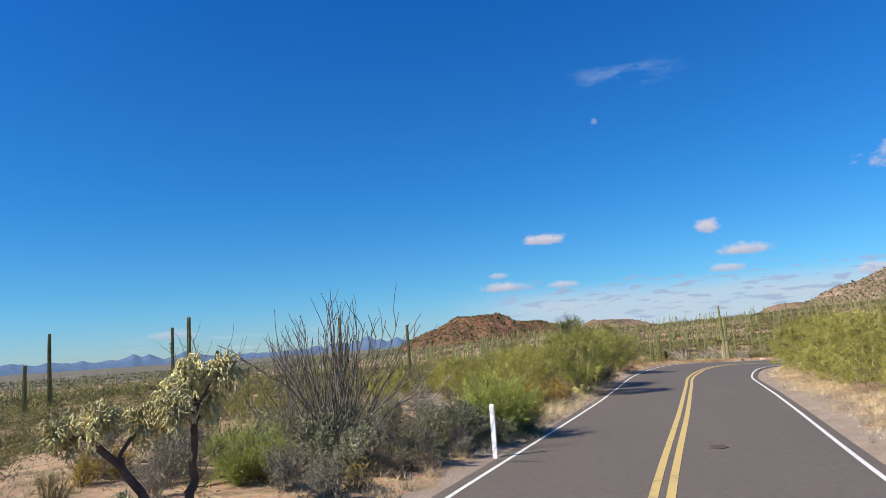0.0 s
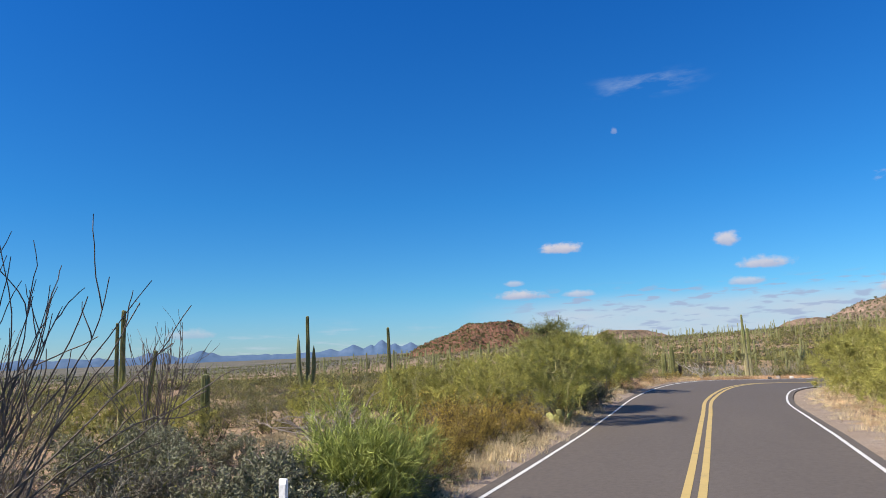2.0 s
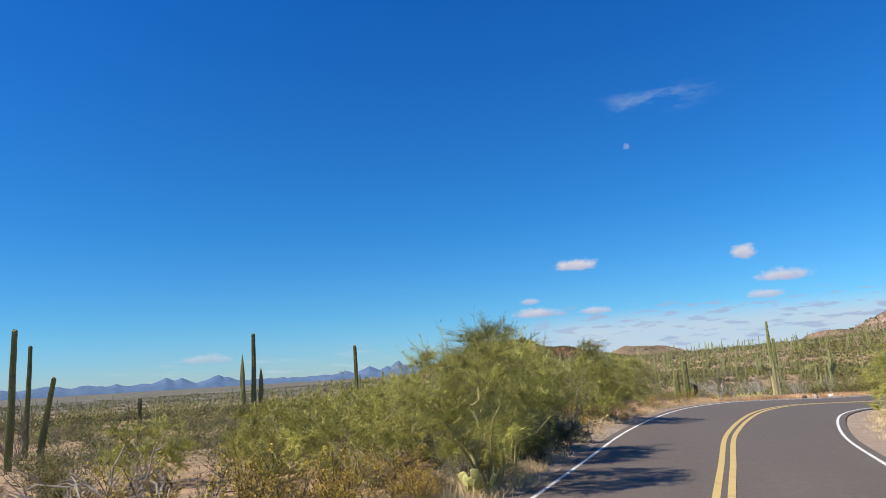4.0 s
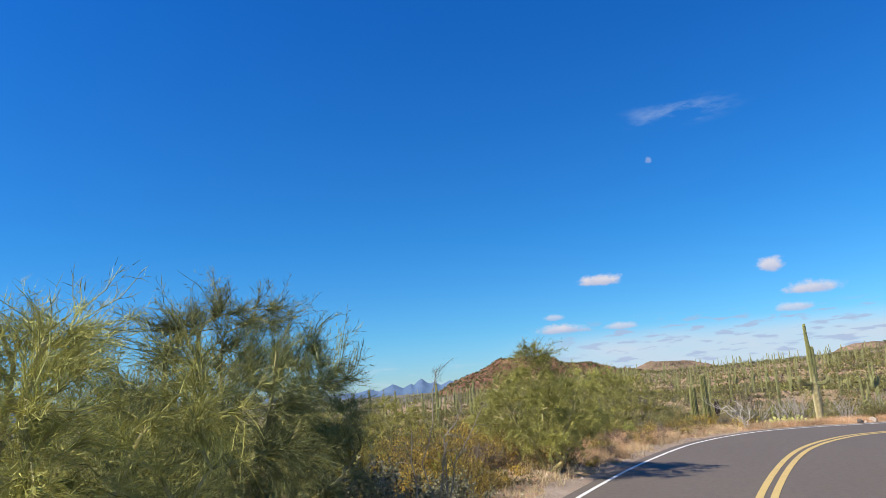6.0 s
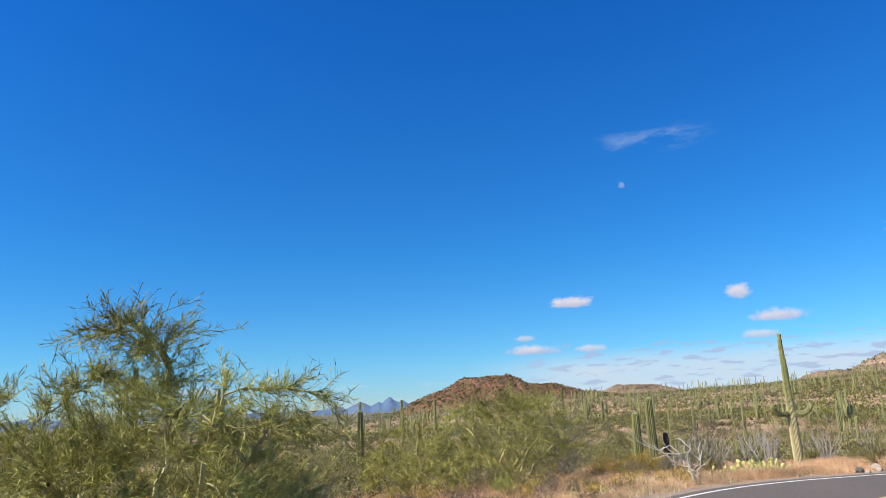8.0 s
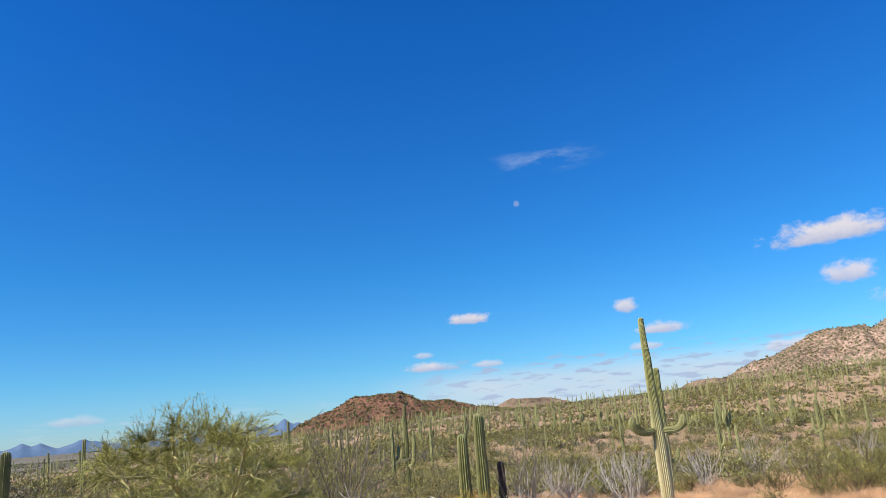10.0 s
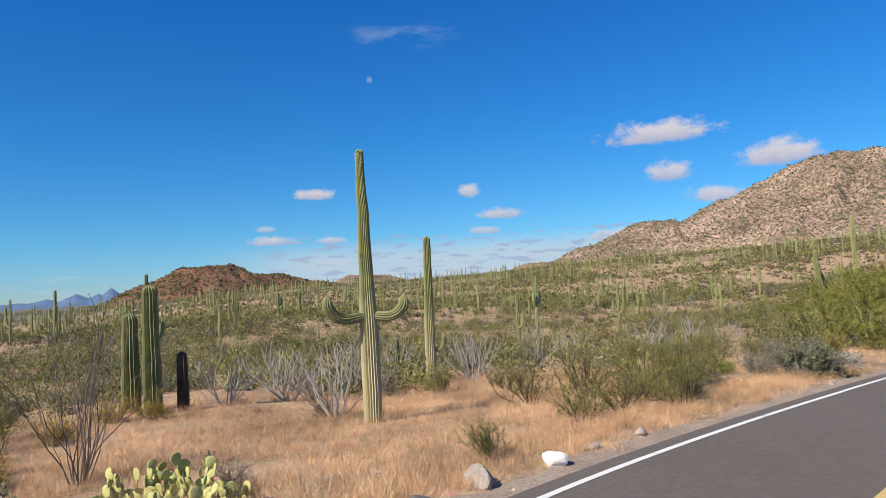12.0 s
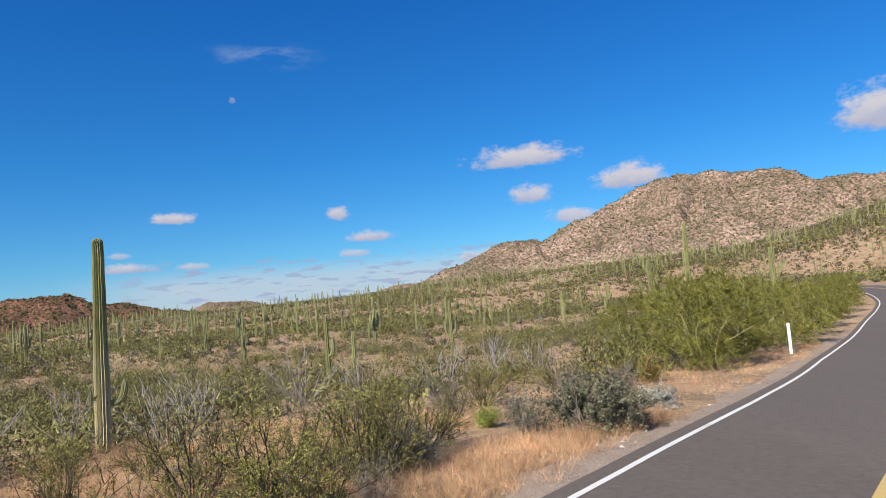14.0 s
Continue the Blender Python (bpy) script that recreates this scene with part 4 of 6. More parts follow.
def shrub(seed, mat, stem_mat, name, label, category="shrub", stems=16, leaf_size=0.03, leaf_n=9, spread=0.7, fine=False, group="", gauge=1.0):
    """A bush about one metre high and wide: stems that fork twice, leaves on the outer twigs."""
    rng = np.random.default_rng(seed)
    ob = thing(name, label, category, group)
    wood, fol = Geo(), Geo()
    n = stems
    ang = rng.uniform(0, 2 * np.pi, n)
    out = rng.uniform(0.1, 1.0, n) * spread
    D = unit(np.stack([np.cos(ang) * out, np.sin(ang) * out, rng.uniform(0.22, 1.0, n)], -1))
    P = np.stack([np.cos(ang) * 0.06, np.sin(ang) * 0.06, np.full(n, -0.05)], -1)
    pts, _ = limb(wood, rng, P, D, rng.uniform(0.45, 0.85, n), np.full(n, 0.009 * gauge), np.full(n, 0.0045 * gauge), 4, 0.15, 0.03, 3)
    P, D = children(rng, pts, 6, 0.14, 0.55, 0.08)
    pts, _ = limb(wood, rng, P, D, rng.uniform(0.18, 0.38, len(P)), np.full(len(P), 0.005 * gauge), np.full(len(P), 0.003 * gauge), 2, 0.2, 0.05, 3)
    P, D = children(rng, pts, 5, 0.2, 0.6, 0.15)
    strips(wood, P, D, rng.uniform(0.08, 0.2, len(P)), np.full(len(P), 0.006), rng)
    k = np.repeat(np.arange(len(P)), leaf_n)
    Q = P[k] + D[k] * rng.uniform(0, 0.17, (len(k), 1)) + rng.normal(0, 0.012, (len(k), 3))
    if fine:
        strips(fol, Q, unit(D[k] + rng.normal(0, 0.35, (len(k), 3))), rng.uniform(0.05, 0.13, len(k)), np.full(len(k), leaf_size), rng)
    else:
        leaves(fol, Q, leaf_size, rng, tri=True)
    part("branchwork", wood, MAT[stem_mat], ob)
    part("foliage", fol, MAT[mat], ob)
    return ob


def ocotillo(seed, canes, height, spread, label="leafless ocotillo with long thorny grey canes", mat="cane", gauge=1.0):
    rng = np.random.default_rng(seed)
    ob = thing("ocotillo", label, "shrub", "ocotillos")
    for i in range(canes):
        g = Geo()
        a = rng.uniform(0, 6.28)
        o = rng.uniform(0.12, 1.0) * spread
        D = unit(np.array([[math.cos(a) * o, math.sin(a) * o, 1.0]]))
        P = np.array([[math.cos(a) * 0.12, math.sin(a) * 0.12, -0.1]])
        L = np.array([height * rng.uniform(0.72, 1.05)])
        pts, _ = limb(g, rng, P, D, L, np.array([0.0165 * gauge]), np.array([0.006 * gauge]), 15, 0.09, 0.018, 4)
        shoots = []
        if rng.random() < 0.8:
            P2, D2 = children(rng, pts, 3, 0.4, 0.3, 0.2)
            for p2, d2 in zip(P2, D2):
                s = Geo()
                limb(s, rng, p2[None], d2[None], L * rng.uniform(0.12, 0.3), np.array([0.009]), np.array([0.005]), 6, 0.13, 0.03, 4)
                shoots.append(s)
        Pt, Dt = children(rng, pts, 24, 0.1, 1.2, 0)
        strips(g, Pt, Dt, np.full(len(Pt), 0.035), np.full(len(Pt), 0.008), rng)
        cane = part("cane", g, MAT[mat], ob)
        for s in shoots:
            part("side_shoot", s, MAT[mat], cane)
    return ob


def cholla(seed):
    """Two dark sinuous trunks that fork to clusters of pale, hanging, spiny joints."""
    rng = np.random.default_rng(seed)
    ob = thing("cholla", "chain-fruit cholla with dark forked trunk and pale spiny clusters", "cactus")
    clusters = np.array([(-1.32, 0.1, 1.2), (-0.83, -0.1, 1.33), (-0.25, 0.15, 1.22), (0.17, -0.15, 1.36), (0.4, 0.1, 1.8), (0.87, 0.0, 1.82), (0.58, 0.2, 1.38), (-0.5, -0.2, 0.3), (0.1, 0.5, 1.5)])
    P, D = np.array([[0.0, 0, -0.12], [0.3, 0.05, -0.12]]), unit(np.array([[-0.25, 0, 1.0], [0.25, 0, 1.0]]))
    E = np.array([[-0.85, 0.0, 1.05], [0.45, 0.0, 1.3]])
    pts = []
    for p, d, e in zip(P, D, E):
        g = Geo()
        pts.append(bowed(g, rng, p[None], d[None], e[None], 0.075, 0.045, 12, 0.03, 8))
        part("stem", g, MAT["dark_bark"], ob, smooth=True)
    A, D = hang_on(rng, np.concatenate(pts), clusters - [0, 0, 0.12], 0.12)
    for a, d, c in zip(A, D, clusters):
        g = Geo()
        bp = bowed(g, rng, a[None], d[None], c[None], 0.04, 0.024, 6, 0.04, 6)
        br = part("branch", g, MAT["dark_bark"], ob, smooth=True)
        tuft = Geo()
        big = 0.62 if c[2] < 0.6 else 1.0
        n = int(260 * big)
        jd = unit(rng.normal(size=(n, 3)) + [0, 0, 0.35])
        jp = c + jd * rng.uniform(0.0, 0.26, (n, 1)) * big
        jp2, _ = limb(tuft, rng, jp, jd, rng.uniform(0.04, 0.075, n), np.full(n, 0.018), np.full(n, 0.014), 2, 0.3, 0.0, 5)
        hp, hd = children(rng, jp2[rng.random(n) < 0.6], 2, 0.3, 0.35, -1.3)
        jp3, _ = limb(tuft, rng, hp, hd, rng.uniform(0.05, 0.12, len(hp)), np.full(len(hp), 0.0125), np.full(len(hp), 0.010), 3, 0.35, -0.2, 5)
        for chain in (jp2, jp3):
            sp, sd = children(rng, chain, 16, 0.0, 1.6, 0)
            strips(tuft, sp, sd, rng.uniform(0.03, 0.05, len(sp)), np.full(len(sp), 0.0055), rng)
        part("spiny_joint", tuft, MAT["cholla"], br, "pale straw-coloured spiny joints")
    return ob


def prickly_pear(seed, width, height, count, pads=(0.075, 0.13), label="prickly pear cactus with flat pale-green pads"):
    rng = np.random.default_rng(seed)
    ob = thing("prickly_pear", label, "cactus", "prickly pears")
    shapes = []
    for k in range(3):
        u = np.linspace(0, np.pi, 8)
        w = np.linspace(0, 2 * np.pi, 12, endpoint=False)
        rad = np.sin(u) ** 0.8 * (1 + 0.18 * np.cos(u + np.pi))
        V = np.stack([np.outer(rad, np.cos(w)) * 0.5, np.outer(rad, np.sin(w)) * 0.085, np.outer(0.5 - 0.5 * np.cos(u), np.ones(12))], -1)
        V[..., 1] += 0.04 * np.sin(V[..., 2] * 3 + k) + 0.03 * V[..., 0] * (k - 1)
        V = V.reshape(-1, 3)
        j = np.arange(12)
        F = np.concatenate([np.stack([i * 12 + j, i * 12 + (j + 1) % 12, (i + 1) * 12 + (j + 1) % 12, (i + 1) * 12 + j], -1) for i in range(7)])
        shapes.append(Geo().add(V, F).mesh("pad", MAT["pad"], True))
    spots = []
    for i in range(count):
        if i < count * 0.4 or not spots:
            r = width * 0.5 * math.sqrt(rng.random())
            a = rng.uniform(0, 6.28)
            base = Vector((math.cos(a) * r, math.sin(a) * r * 0.7, -0.03))
            tilt = rng.uniform(-35, 35)
        else:
            m0, s0 = spots[rng.integers(len(spots))]
            base = m0 @ Vector((rng.uniform(-0.25, 0.25), 0, rng.uniform(0.8, 0.95)))
            tilt = rng.uniform(-40, 40)
            if base.z > height * 0.8:
                continue
        s = rng.uniform(*pads)
        m = Matrix.Translation(base) @ pose(0, 0, 0, rng.uniform(-30, 30), tilt, rng.uniform(0, 360)) @ Matrix.Diagonal((s, s, s * 1.15, 1))
        pad = new("pad", shapes[i % 3])
        pad.parent = ob
        pad.matrix_basis = m
        spots.append((m, s))
    return ob


def rock(seed, size, mat, label):
    rng = np.random.default_rng(seed)
    bm = bmesh.new()
    bmesh.ops.create_icosphere(bm, subdivisions=3, radius=1)
    cuts = unit(rng.normal(size=(9, 3)))
    reach = rng.uniform(0.55, 0.85, 9)
    for v in bm.verts:
        p = np.array(v.co)
        for c, r in zip(cuts, reach):
            over = p @ c - r
            if over > 0:
                p = p - c * over * 0.92
        p = p * size + np.array(noise.noise_vector(Vector(p * 2.5))) * 0.06 * max(size)
        v.co = p
    me = bpy.data.meshes.new("rock")
    bm.to_mesh(me)
    bm.free()
    me.materials.append(MAT[mat])
    return tagged(new("rock", me), label, "rock", "roadside rocks")


def marker_post():
    ob = thing("marker_post", "white flexible plastic roadside marker post", "post", "marker posts")
    bm = bmesh.new()
    bmesh.ops.create_cube(bm, size=1)
    for v in bm.verts:
        v.co = (v.co.x * 0.105, v.co.y * 0.028, (v.co.z + 0.5) * 1.22 - 0.12)
    bmesh.ops.bevel(bm, geom=list(bm.edges), offset=0.009, segments=2, affect="EDGES")
    me = bpy.data.meshes.new("post")
    bm.to_mesh(me)
    bm.free()
    me.materials.append(MAT["post"])
    p = new("post", me)
    p.parent = ob
    bm = bmesh.new()
    bmesh.ops.create_cube(bm, size=1)
    for v in bm.verts:
        v.co = (v.co.x * 0.075, v.co.y * 0.006 - 0.017, v.co.z * 0.16 + 0.97)
    bmesh.ops.bevel(bm, geom=list(bm.edges), offset=0.002, segments=1, affect="EDGES")
    me = bpy.data.meshes.new("reflector")
    bm.to_mesh(me)
    bm.free()
    me.materials.append(MAT["reflector"])
    r = new("reflector", me)
    r.parent = p
    tagged(r, "small grey reflector sheet")
    return ob


def fallen_branches(seed, count, size, label):
    rng = np.random.default_rng(seed)
    ob = thing("fallen_branches", label, "dead wood")
    for i in range(count):
        g = Geo()
        a = rng.uniform(0, 6.28)
        P = np.array([[rng.normal(0, size * 0.2), rng.normal(0, size * 0.2), 0.02]])
        D = unit(np.array([[math.cos(a), math.sin(a), rng.uniform(0.2, 1.3)]]))
        pts, _ = limb(g, rng, P, D, np.array([size * rng.uniform(0.4, 0.9)]), np.array([0.03]), np.array([0.012]), 6, 0.2, -0.14, 5)
        P, D = children(rng, pts, 6, 0.2, 0.6, 0.0)
        pts, _ = limb(g, rng, P, D, size * rng.uniform(0.12, 0.35, len(P)), np.full(len(P), 0.012), np.full(len(P), 0.004), 3, 0.25, 0.0, 4)
        P, D = children(rng, pts, 4, 0.2, 0.7, 0.0)
        strips(g, P, D, np.full(len(P), 0.2), np.full(len(P), 0.008), rng)
        part("branch", g, MAT["grey_wood"], ob)
    return ob


def put(ob, x, y, scale=1.0, turn=0.0, sink=0.0, wide=1.0):
    ob.matrix_basis = pose(x, y, gz(x, y) - sink, 0, 0, turn) @ Matrix.Diagonal((scale * wide, scale * wide, scale, 1))
    return ob


class Kind:
    """A few built plants of a kind; the first uses place them, later uses place copies."""

    def __init__(self, makers):
        self.makers, self.made, self.i = makers, [], 0

    def at(self, x, y, scale=1.0, turn=None, wide=1.0, label="", sink=0.0):
        k = self.i % len(self.makers)
        self.i += 1
        turn = (self.i * 137.5) % 360 if turn is None else turn
        m = pose(x, y, gz(x, y) - sink, 0, 0, turn) @ Matrix.Diagonal((scale * wide, scale * wide, scale, 1))
        if len(self.made) <= k:
            self.made.append(self.makers[k]())
            ob = self.made[k]
            ob.matrix_basis = m
        else:
            ob = copy_thing(self.made[k], Matrix.Identity(4))
            ob.matrix_basis = m
        return tagged(ob, label)

def at_y(y):
    return int(np.argmin(np.abs(LINE[:, 1] - y)))


# ---------------------------------------------------------------- saguaros
def saguaro_to(x, y, top, radius, **kw):
    z = gz(x, y)
    return put(saguaro(top - z, radius * 0.74, **kw), x, y)


saguaro_to(3.58, 70.06, 3.95, 0.245, arms=((2.0, 212, 0.74, 0.44, 0.112), (2.02, -12, 0.64, 0.38, 0.105)), lean=(-0.03, 0.0), ribs=22, taper=0.46, seed=1, skin="saguaro_old",
           label="tall saguaro with two upturned arms standing in dry grass")
saguaro_to(4.5, 80.85, 2.98, 0.24, arms=((1.15, 10, 0.42, 0.5, 0.085),), lean=(0.05, 0), ribs=17, seed=2, skin="saguaro_old", label="slim saguaro with one short low arm")
saguaro_to(-2.95, 74.6, 0.97, 0.31, ribs=16, taper=0.8, seed=3, label="short thick unarmed saguaro beside a taller one")
saguaro_to(-2.2, 74.1, 1.65, 0.30, ribs=16, taper=0.8, seed=4, label="plain green saguaro column without arms")
saguaro_to(-1.62, 74.52, -0.05, 0.20, ribs=14, taper=0.85, seed=5, skin="dark_bark", label="small blackened dead saguaro stump")
saguaro_to(-10.1, 92.8, 2.64, 0.17, arms=((2.2, 200, 0.3, 0.7, 0.1), (1.9, -10, 0.45, 2.2, 0.13)), seed=6, label="forked saguaro with two upright stems")
saguaro_to(-35.4, 44.6, 5.4, 0.27, seed=7, lean=(0.15, 0))
saguaro_to(-34.3, 45.6, 2.7, 0.24, seed=8, lean=(0.7, 0.1), label="leaning saguaro column among low brush")
saguaro_to(-42.2, 51, 5.05, 0.24, seed=9)
saguaro_to(-60.7, 55.2, 5.7, 0.3, seed=10)
saguaro_to(-58, 50, 2.6, 0.3, seed=110)
saguaro_to(-64, 49, 3.0, 0.3, seed=111)
saguaro_to(-26.0, 66.0, 4.23, 0.25, seed=11)
saguaro_to(-29.1, 57.3, 5.11, 0.25, arms=((1.7, 225, 0.66, 4.05, 0.18), (1.9, 45, 0.42, 2.9, 0.165), (1.4, -50, 0.6, 1.2, 0.13)), seed=12, label="saguaro with several tall upright arms")
saguaro_to(-17.2, 29.9, 1.45, 0.24, seed=13, taper=0.85, label="short thick saguaro in low brush")
saguaro_to(-38.8, 57.2, 1.2, 0.22, seed=14, taper=0.85)
saguaro_to(-13.0, 64.8, 1.62, 0.2, seed=18, taper=0.85, label="dark straight saguaro column without arms")
saguaro_to(1.7, 81.3, -0.85, 0.2, seed=19, taper=0.9, label="knee-high barrel-shaped young saguaro")
saguaro_to(3.0, 85.6, -0.75, 0.26, seed=20, taper=0.9, label="knee-high barrel-shaped young saguaro")
saguaro_to(31.9, 106.6, 2.4, 0.26, arms=((1.6, 200, 0.7, 1.0, 0.17), (1.7, -20, 0.7, 0.9, 0.16), (1.4, 100, 0.6, 0.9, 0.15)), seed=21, label="many-armed saguaro with a candelabra of arms")
saguaro_to(33.6, 107.4, 1.9, 0.25, lean=(-1.5, 0.2), seed=22, label="slanting green saguaro column without arms")
saguaro_to(35.9, 108.8, 4.9, 0.27, lean=(0.1, 0), seed=23)

FAR_SAG = Kind([lambda: saguaro(4.2, 0.175, ribs=8, rings=5, seed=31, label="distant unarmed saguaro column", group="saguaros on the slope"),
                lambda: saguaro(4.8, 0.185, arms=((2.0, 20, 0.5, 1.3, 0.14),), ribs=8, rings=5, seed=32, label="distant green one-armed saguaro", group="saguaros on the slope"),
                lambda: saguaro(5.2, 0.19, arms=((2.1, 170, 0.5, 1.5, 0.15), (2.3, -20, 0.5, 1.2, 0.14)), ribs=8, rings=5, seed=33, label="distant green two-armed saguaro", group="saguaros on the slope"),
                lambda: saguaro(3.2, 0.17, ribs=8, rings=5, seed=34, taper=0.85, label="distant short saguaro column", group="saguaros on the slope")])


def spread_points(rng, count, r0, r1, az0, az1, keep_off=6.5, x0=4.0, y0=50.0, power=1.0):
    """Random places in a fan, clear of the road."""
    out = []
    while len(out) < count:
        n = count * 2
        r = np.sqrt(rng.uniform(r0**2, r1**2, n)) if power == 1.0 else r0 + (r1 - r0) * rng.random(n) ** power
        a = np.radians(rng.uniform(az0, az1, n))
        x, y = x0 + r * np.sin(a), y0 + r * np.cos(a)
        d, _ = road_frame(x, y)
        ok = np.abs(d) > keep_off
        out += list(zip(x[ok], y[ok]))
    return np.array(out[:count])


rng = np.random.default_rng(40)
for x, y in np.concatenate([spread_points(rng, 80, 48, 150, -48, 34), spread_points(rng, 190, 100, 260, -30, 46)]):
    FAR_SAG.at(x, y, rng.uniform(0.6, 1.15), rng.uniform(0, 360))


def far_saguaros():
    """Hundreds of columns on the far slope, too small to tell apart."""
    rng = np.random.default_rng(41)
    P = np.concatenate([spread_points(rng, 650, 230, 430, -26, 46), spread_points(rng, 320, 150, 520, -64, -24)])
    g = Geo()
    for lo, hi, arm in ((0, 1, False), (0.0, 0.35, True)):
        Q = P if not arm else P[rng.random(len(P)) < 0.3]
        z = land(Q[:, 0], Q[:, 1])
        h = rng.uniform(2.2, 5.6, len(Q))
        w = rng.uniform(0.14, 0.22, len(Q))
        B = np.c_[Q, z - 0.2]
        if arm:
            B[:, 0] += rng.choice([-0.6, 0.6], len(Q))
            B[:, 2] += h * 0.42
            h *= 0.4
            w *= 0.7
        T = B + np.c_[np.zeros((len(Q), 2)), h]
        M = B + (T - B) * 0.94
        segments(g, B, M, w, w * 0.9, 7)
        segments(g, M, T, w * 0.9, w * 0.25, 7)
    tagged(part("distant_saguaros", g, MAT["saguaro"]), "crowd of distant saguaro columns on the slope", "cacti", kind="stuff")


far_saguaros()

# ---------------------------------------------------------------- trees and shrubs beside the road
PVL = Kind([lambda: palo_verde(57, 2.5, 3.9, "palo_verde", 0.45, low=0.03, twig=(0.08, 0.2), blade=0.012, label="bushy olive-green palo verde reaching the ground", thin=0.6),
            lambda: palo_verde(58, 2.3, 3.5, "palo_verde", 0.45, low=0.03, twig=(0.08, 0.2), blade=0.012, label="bushy olive-green palo verde reaching the ground", thin=0.6)])
PVR = Kind([lambda: palo_verde(45, 2.8, 3.9, "palo_verde", 0.5, low=0.03, twig=(0.08, 0.2), blade=0.012, label="bushy golden-green palo verde reaching the ground", thin=0.6),
            lambda: palo_verde(46, 2.8, 4.1, "palo_verde", 0.5, low=0.03, twig=(0.08, 0.2), blade=0.012, label="bushy golden-green palo verde reaching the ground", thin=0.6)])
PVB = Kind([lambda: palo_verde(55, 2.8, 3.9, "palo_verde_bright", 0.5, low=0.03, twig=(0.08, 0.2), blade=0.0125, label="bushy bright yellow-green palo verde reaching the ground", thin=0.6),
            lambda: palo_verde(56, 2.8, 4.1, "palo_verde_bright", 0.5, low=0.03, twig=(0.08, 0.2), blade=0.0125, label="bushy bright yellow-green palo verde reaching the ground", thin=0.6)])
put(palo_verde(51, 3.05, 3.7, "palo_verde_fine", 2.0, low=0.3, blade=0.0044, thin=1.1, limbs=7, label="wide palo verde tree with golden-green forking limbs"), -4.1, 30.1)
put(palo_verde(52, 3.45, 3.7, "palo_verde_dusk", 2.8, low=0.1, blade=0.005, thin=1.35, limbs=8, lean=(0.06, 0.0), gaps=-1.9, label="dense palo verde tree with a pale leaning trunk"), -5.0, 33.7, 1.0, 0)
put(palo_verde(53, 2.55, 3.7, "palo_verde_fine", 1.3, low=0.22, blade=0.0072, limbs=7, thin=1.0, plume=(-0.2, 0.0, 2.5, 0.36), label="palo verde tree with a sparse tuft above its dome"), -3.95, 43.3)
put(palo_verde(54, 3.3, 4.6, "palo_verde_fine", 1.25, low=0.22, blade=0.007, limbs=8, thin=1.3, label="open-crowned palo verde with grey tangled lower limbs"), -5.9, 62.1, 1.07, wide=1.12)
for x, y, s in ((-6.9, 30.4, 0.85), (-8.9, 30.6, 0.85), (-7.3, 33.4, 0.9), (-10.8, 33.0, 0.9), (-9.8, 37.5, 0.9), (-6.5, 48.0, 0.85), (-5.8, 53.5, 0.75), (-6.8, 57.0, 0.7), (-7.6, 39.4, 0.8), (-13.5, 31.5, 0.8), (-18.8, 27.0, 0.95), (-16.3, 27.8, 0.7),
                (-12.5, 38.0, 0.85), (-14.5, 44.0, 0.9), (-11.0, 49.0, 0.9)):
    PVL.at(x, y, s)
for x, y, s in ((6.7, 22.6, 0.92), (6.4, 26.6, 1.02), (6.3, 30.2, 1.08), (6.5, 33.8, 1.1), (6.5, 37.6, 1.15), (6.6, 41.4, 1.2), (6.7, 45.2, 1.15), (7.1, 48.6, 1.05), (8.2, 51.6, 0.95)):
    PVR.at(x, y, s)
for y, d, s in ((78.6, 6.0, 1.2), (80.7, 6.5, 1.25), (83.4, 6.3, 1.15), (86.0, 5.3, 1.1), (89.5, 5.3, 1.05), (93.5, 5.3, 1.0), (98.0, 5.3, 1.0), (103.0, 5.3, 1.0), (108.5, 5.3, 0.95), (116.0, 6.0, 1.0), (82.0, 9.5, 1.1)):
    i_ = at_y(y)
    PVB.at(*(LINE[i_, :2] + LEFT[i_] * d), s)

CREO = Kind([lambda: shrub(61, "creosote", "dark_bark", "creosote_bush", "olive-green creosote bush with dark stems", stems=20, leaf_size=0.013, leaf_n=13, group="roadside shrubs"),
             lambda: shrub(62, "creosote", "dark_bark", "creosote_bush", "olive-green creosote bush with dark stems", stems=17, leaf_size=0.013, leaf_n=13, group="roadside shrubs")])
GOLD = Kind([lambda: shrub(63, "golden", "dark_bark", "golden_bush", "golden-brown leafy desert bush", stems=18, leaf_size=0.018, leaf_n=9, group="roadside shrubs")])
GREY = Kind([lambda: shrub(64, "grey_leaf", "grey_wood", "bursage_bush", "low grey-green bursage bush beside the road", stems=22, leaf_size=0.022, leaf_n=8, group="roadside shrubs")])
JOJOBA = Kind([lambda: shrub(65, "dark_leaf", "grey_wood", "jojoba_bush", "dense grey-green leafy jojoba bush", stems=24, leaf_size=0.026, leaf_n=10, group="roadside shrubs")])
LIME = Kind([lambda: shrub(66, "lime", "lime", "broom_bush", "bright green broom-like bush with thin stems", stems=34, leaf_size=0.0055, leaf_n=11, spread=0.55, fine=True, group="roadside shrubs")])
DRY = Kind([lambda: shrub(67, "dry_brush", "grey_wood", "dry_bush", "leafless grey-brown dry bush", stems=24, leaf_size=0.006, leaf_n=6, fine=True, group="dry bushes"),
            lambda: shrub(68, "dry_brush", "grey_wood", "dry_bush", "leafless grey-brown dry bush", stems=20, leaf_size=0.006, leaf_n=5, fine=True, group="dry bushes")])
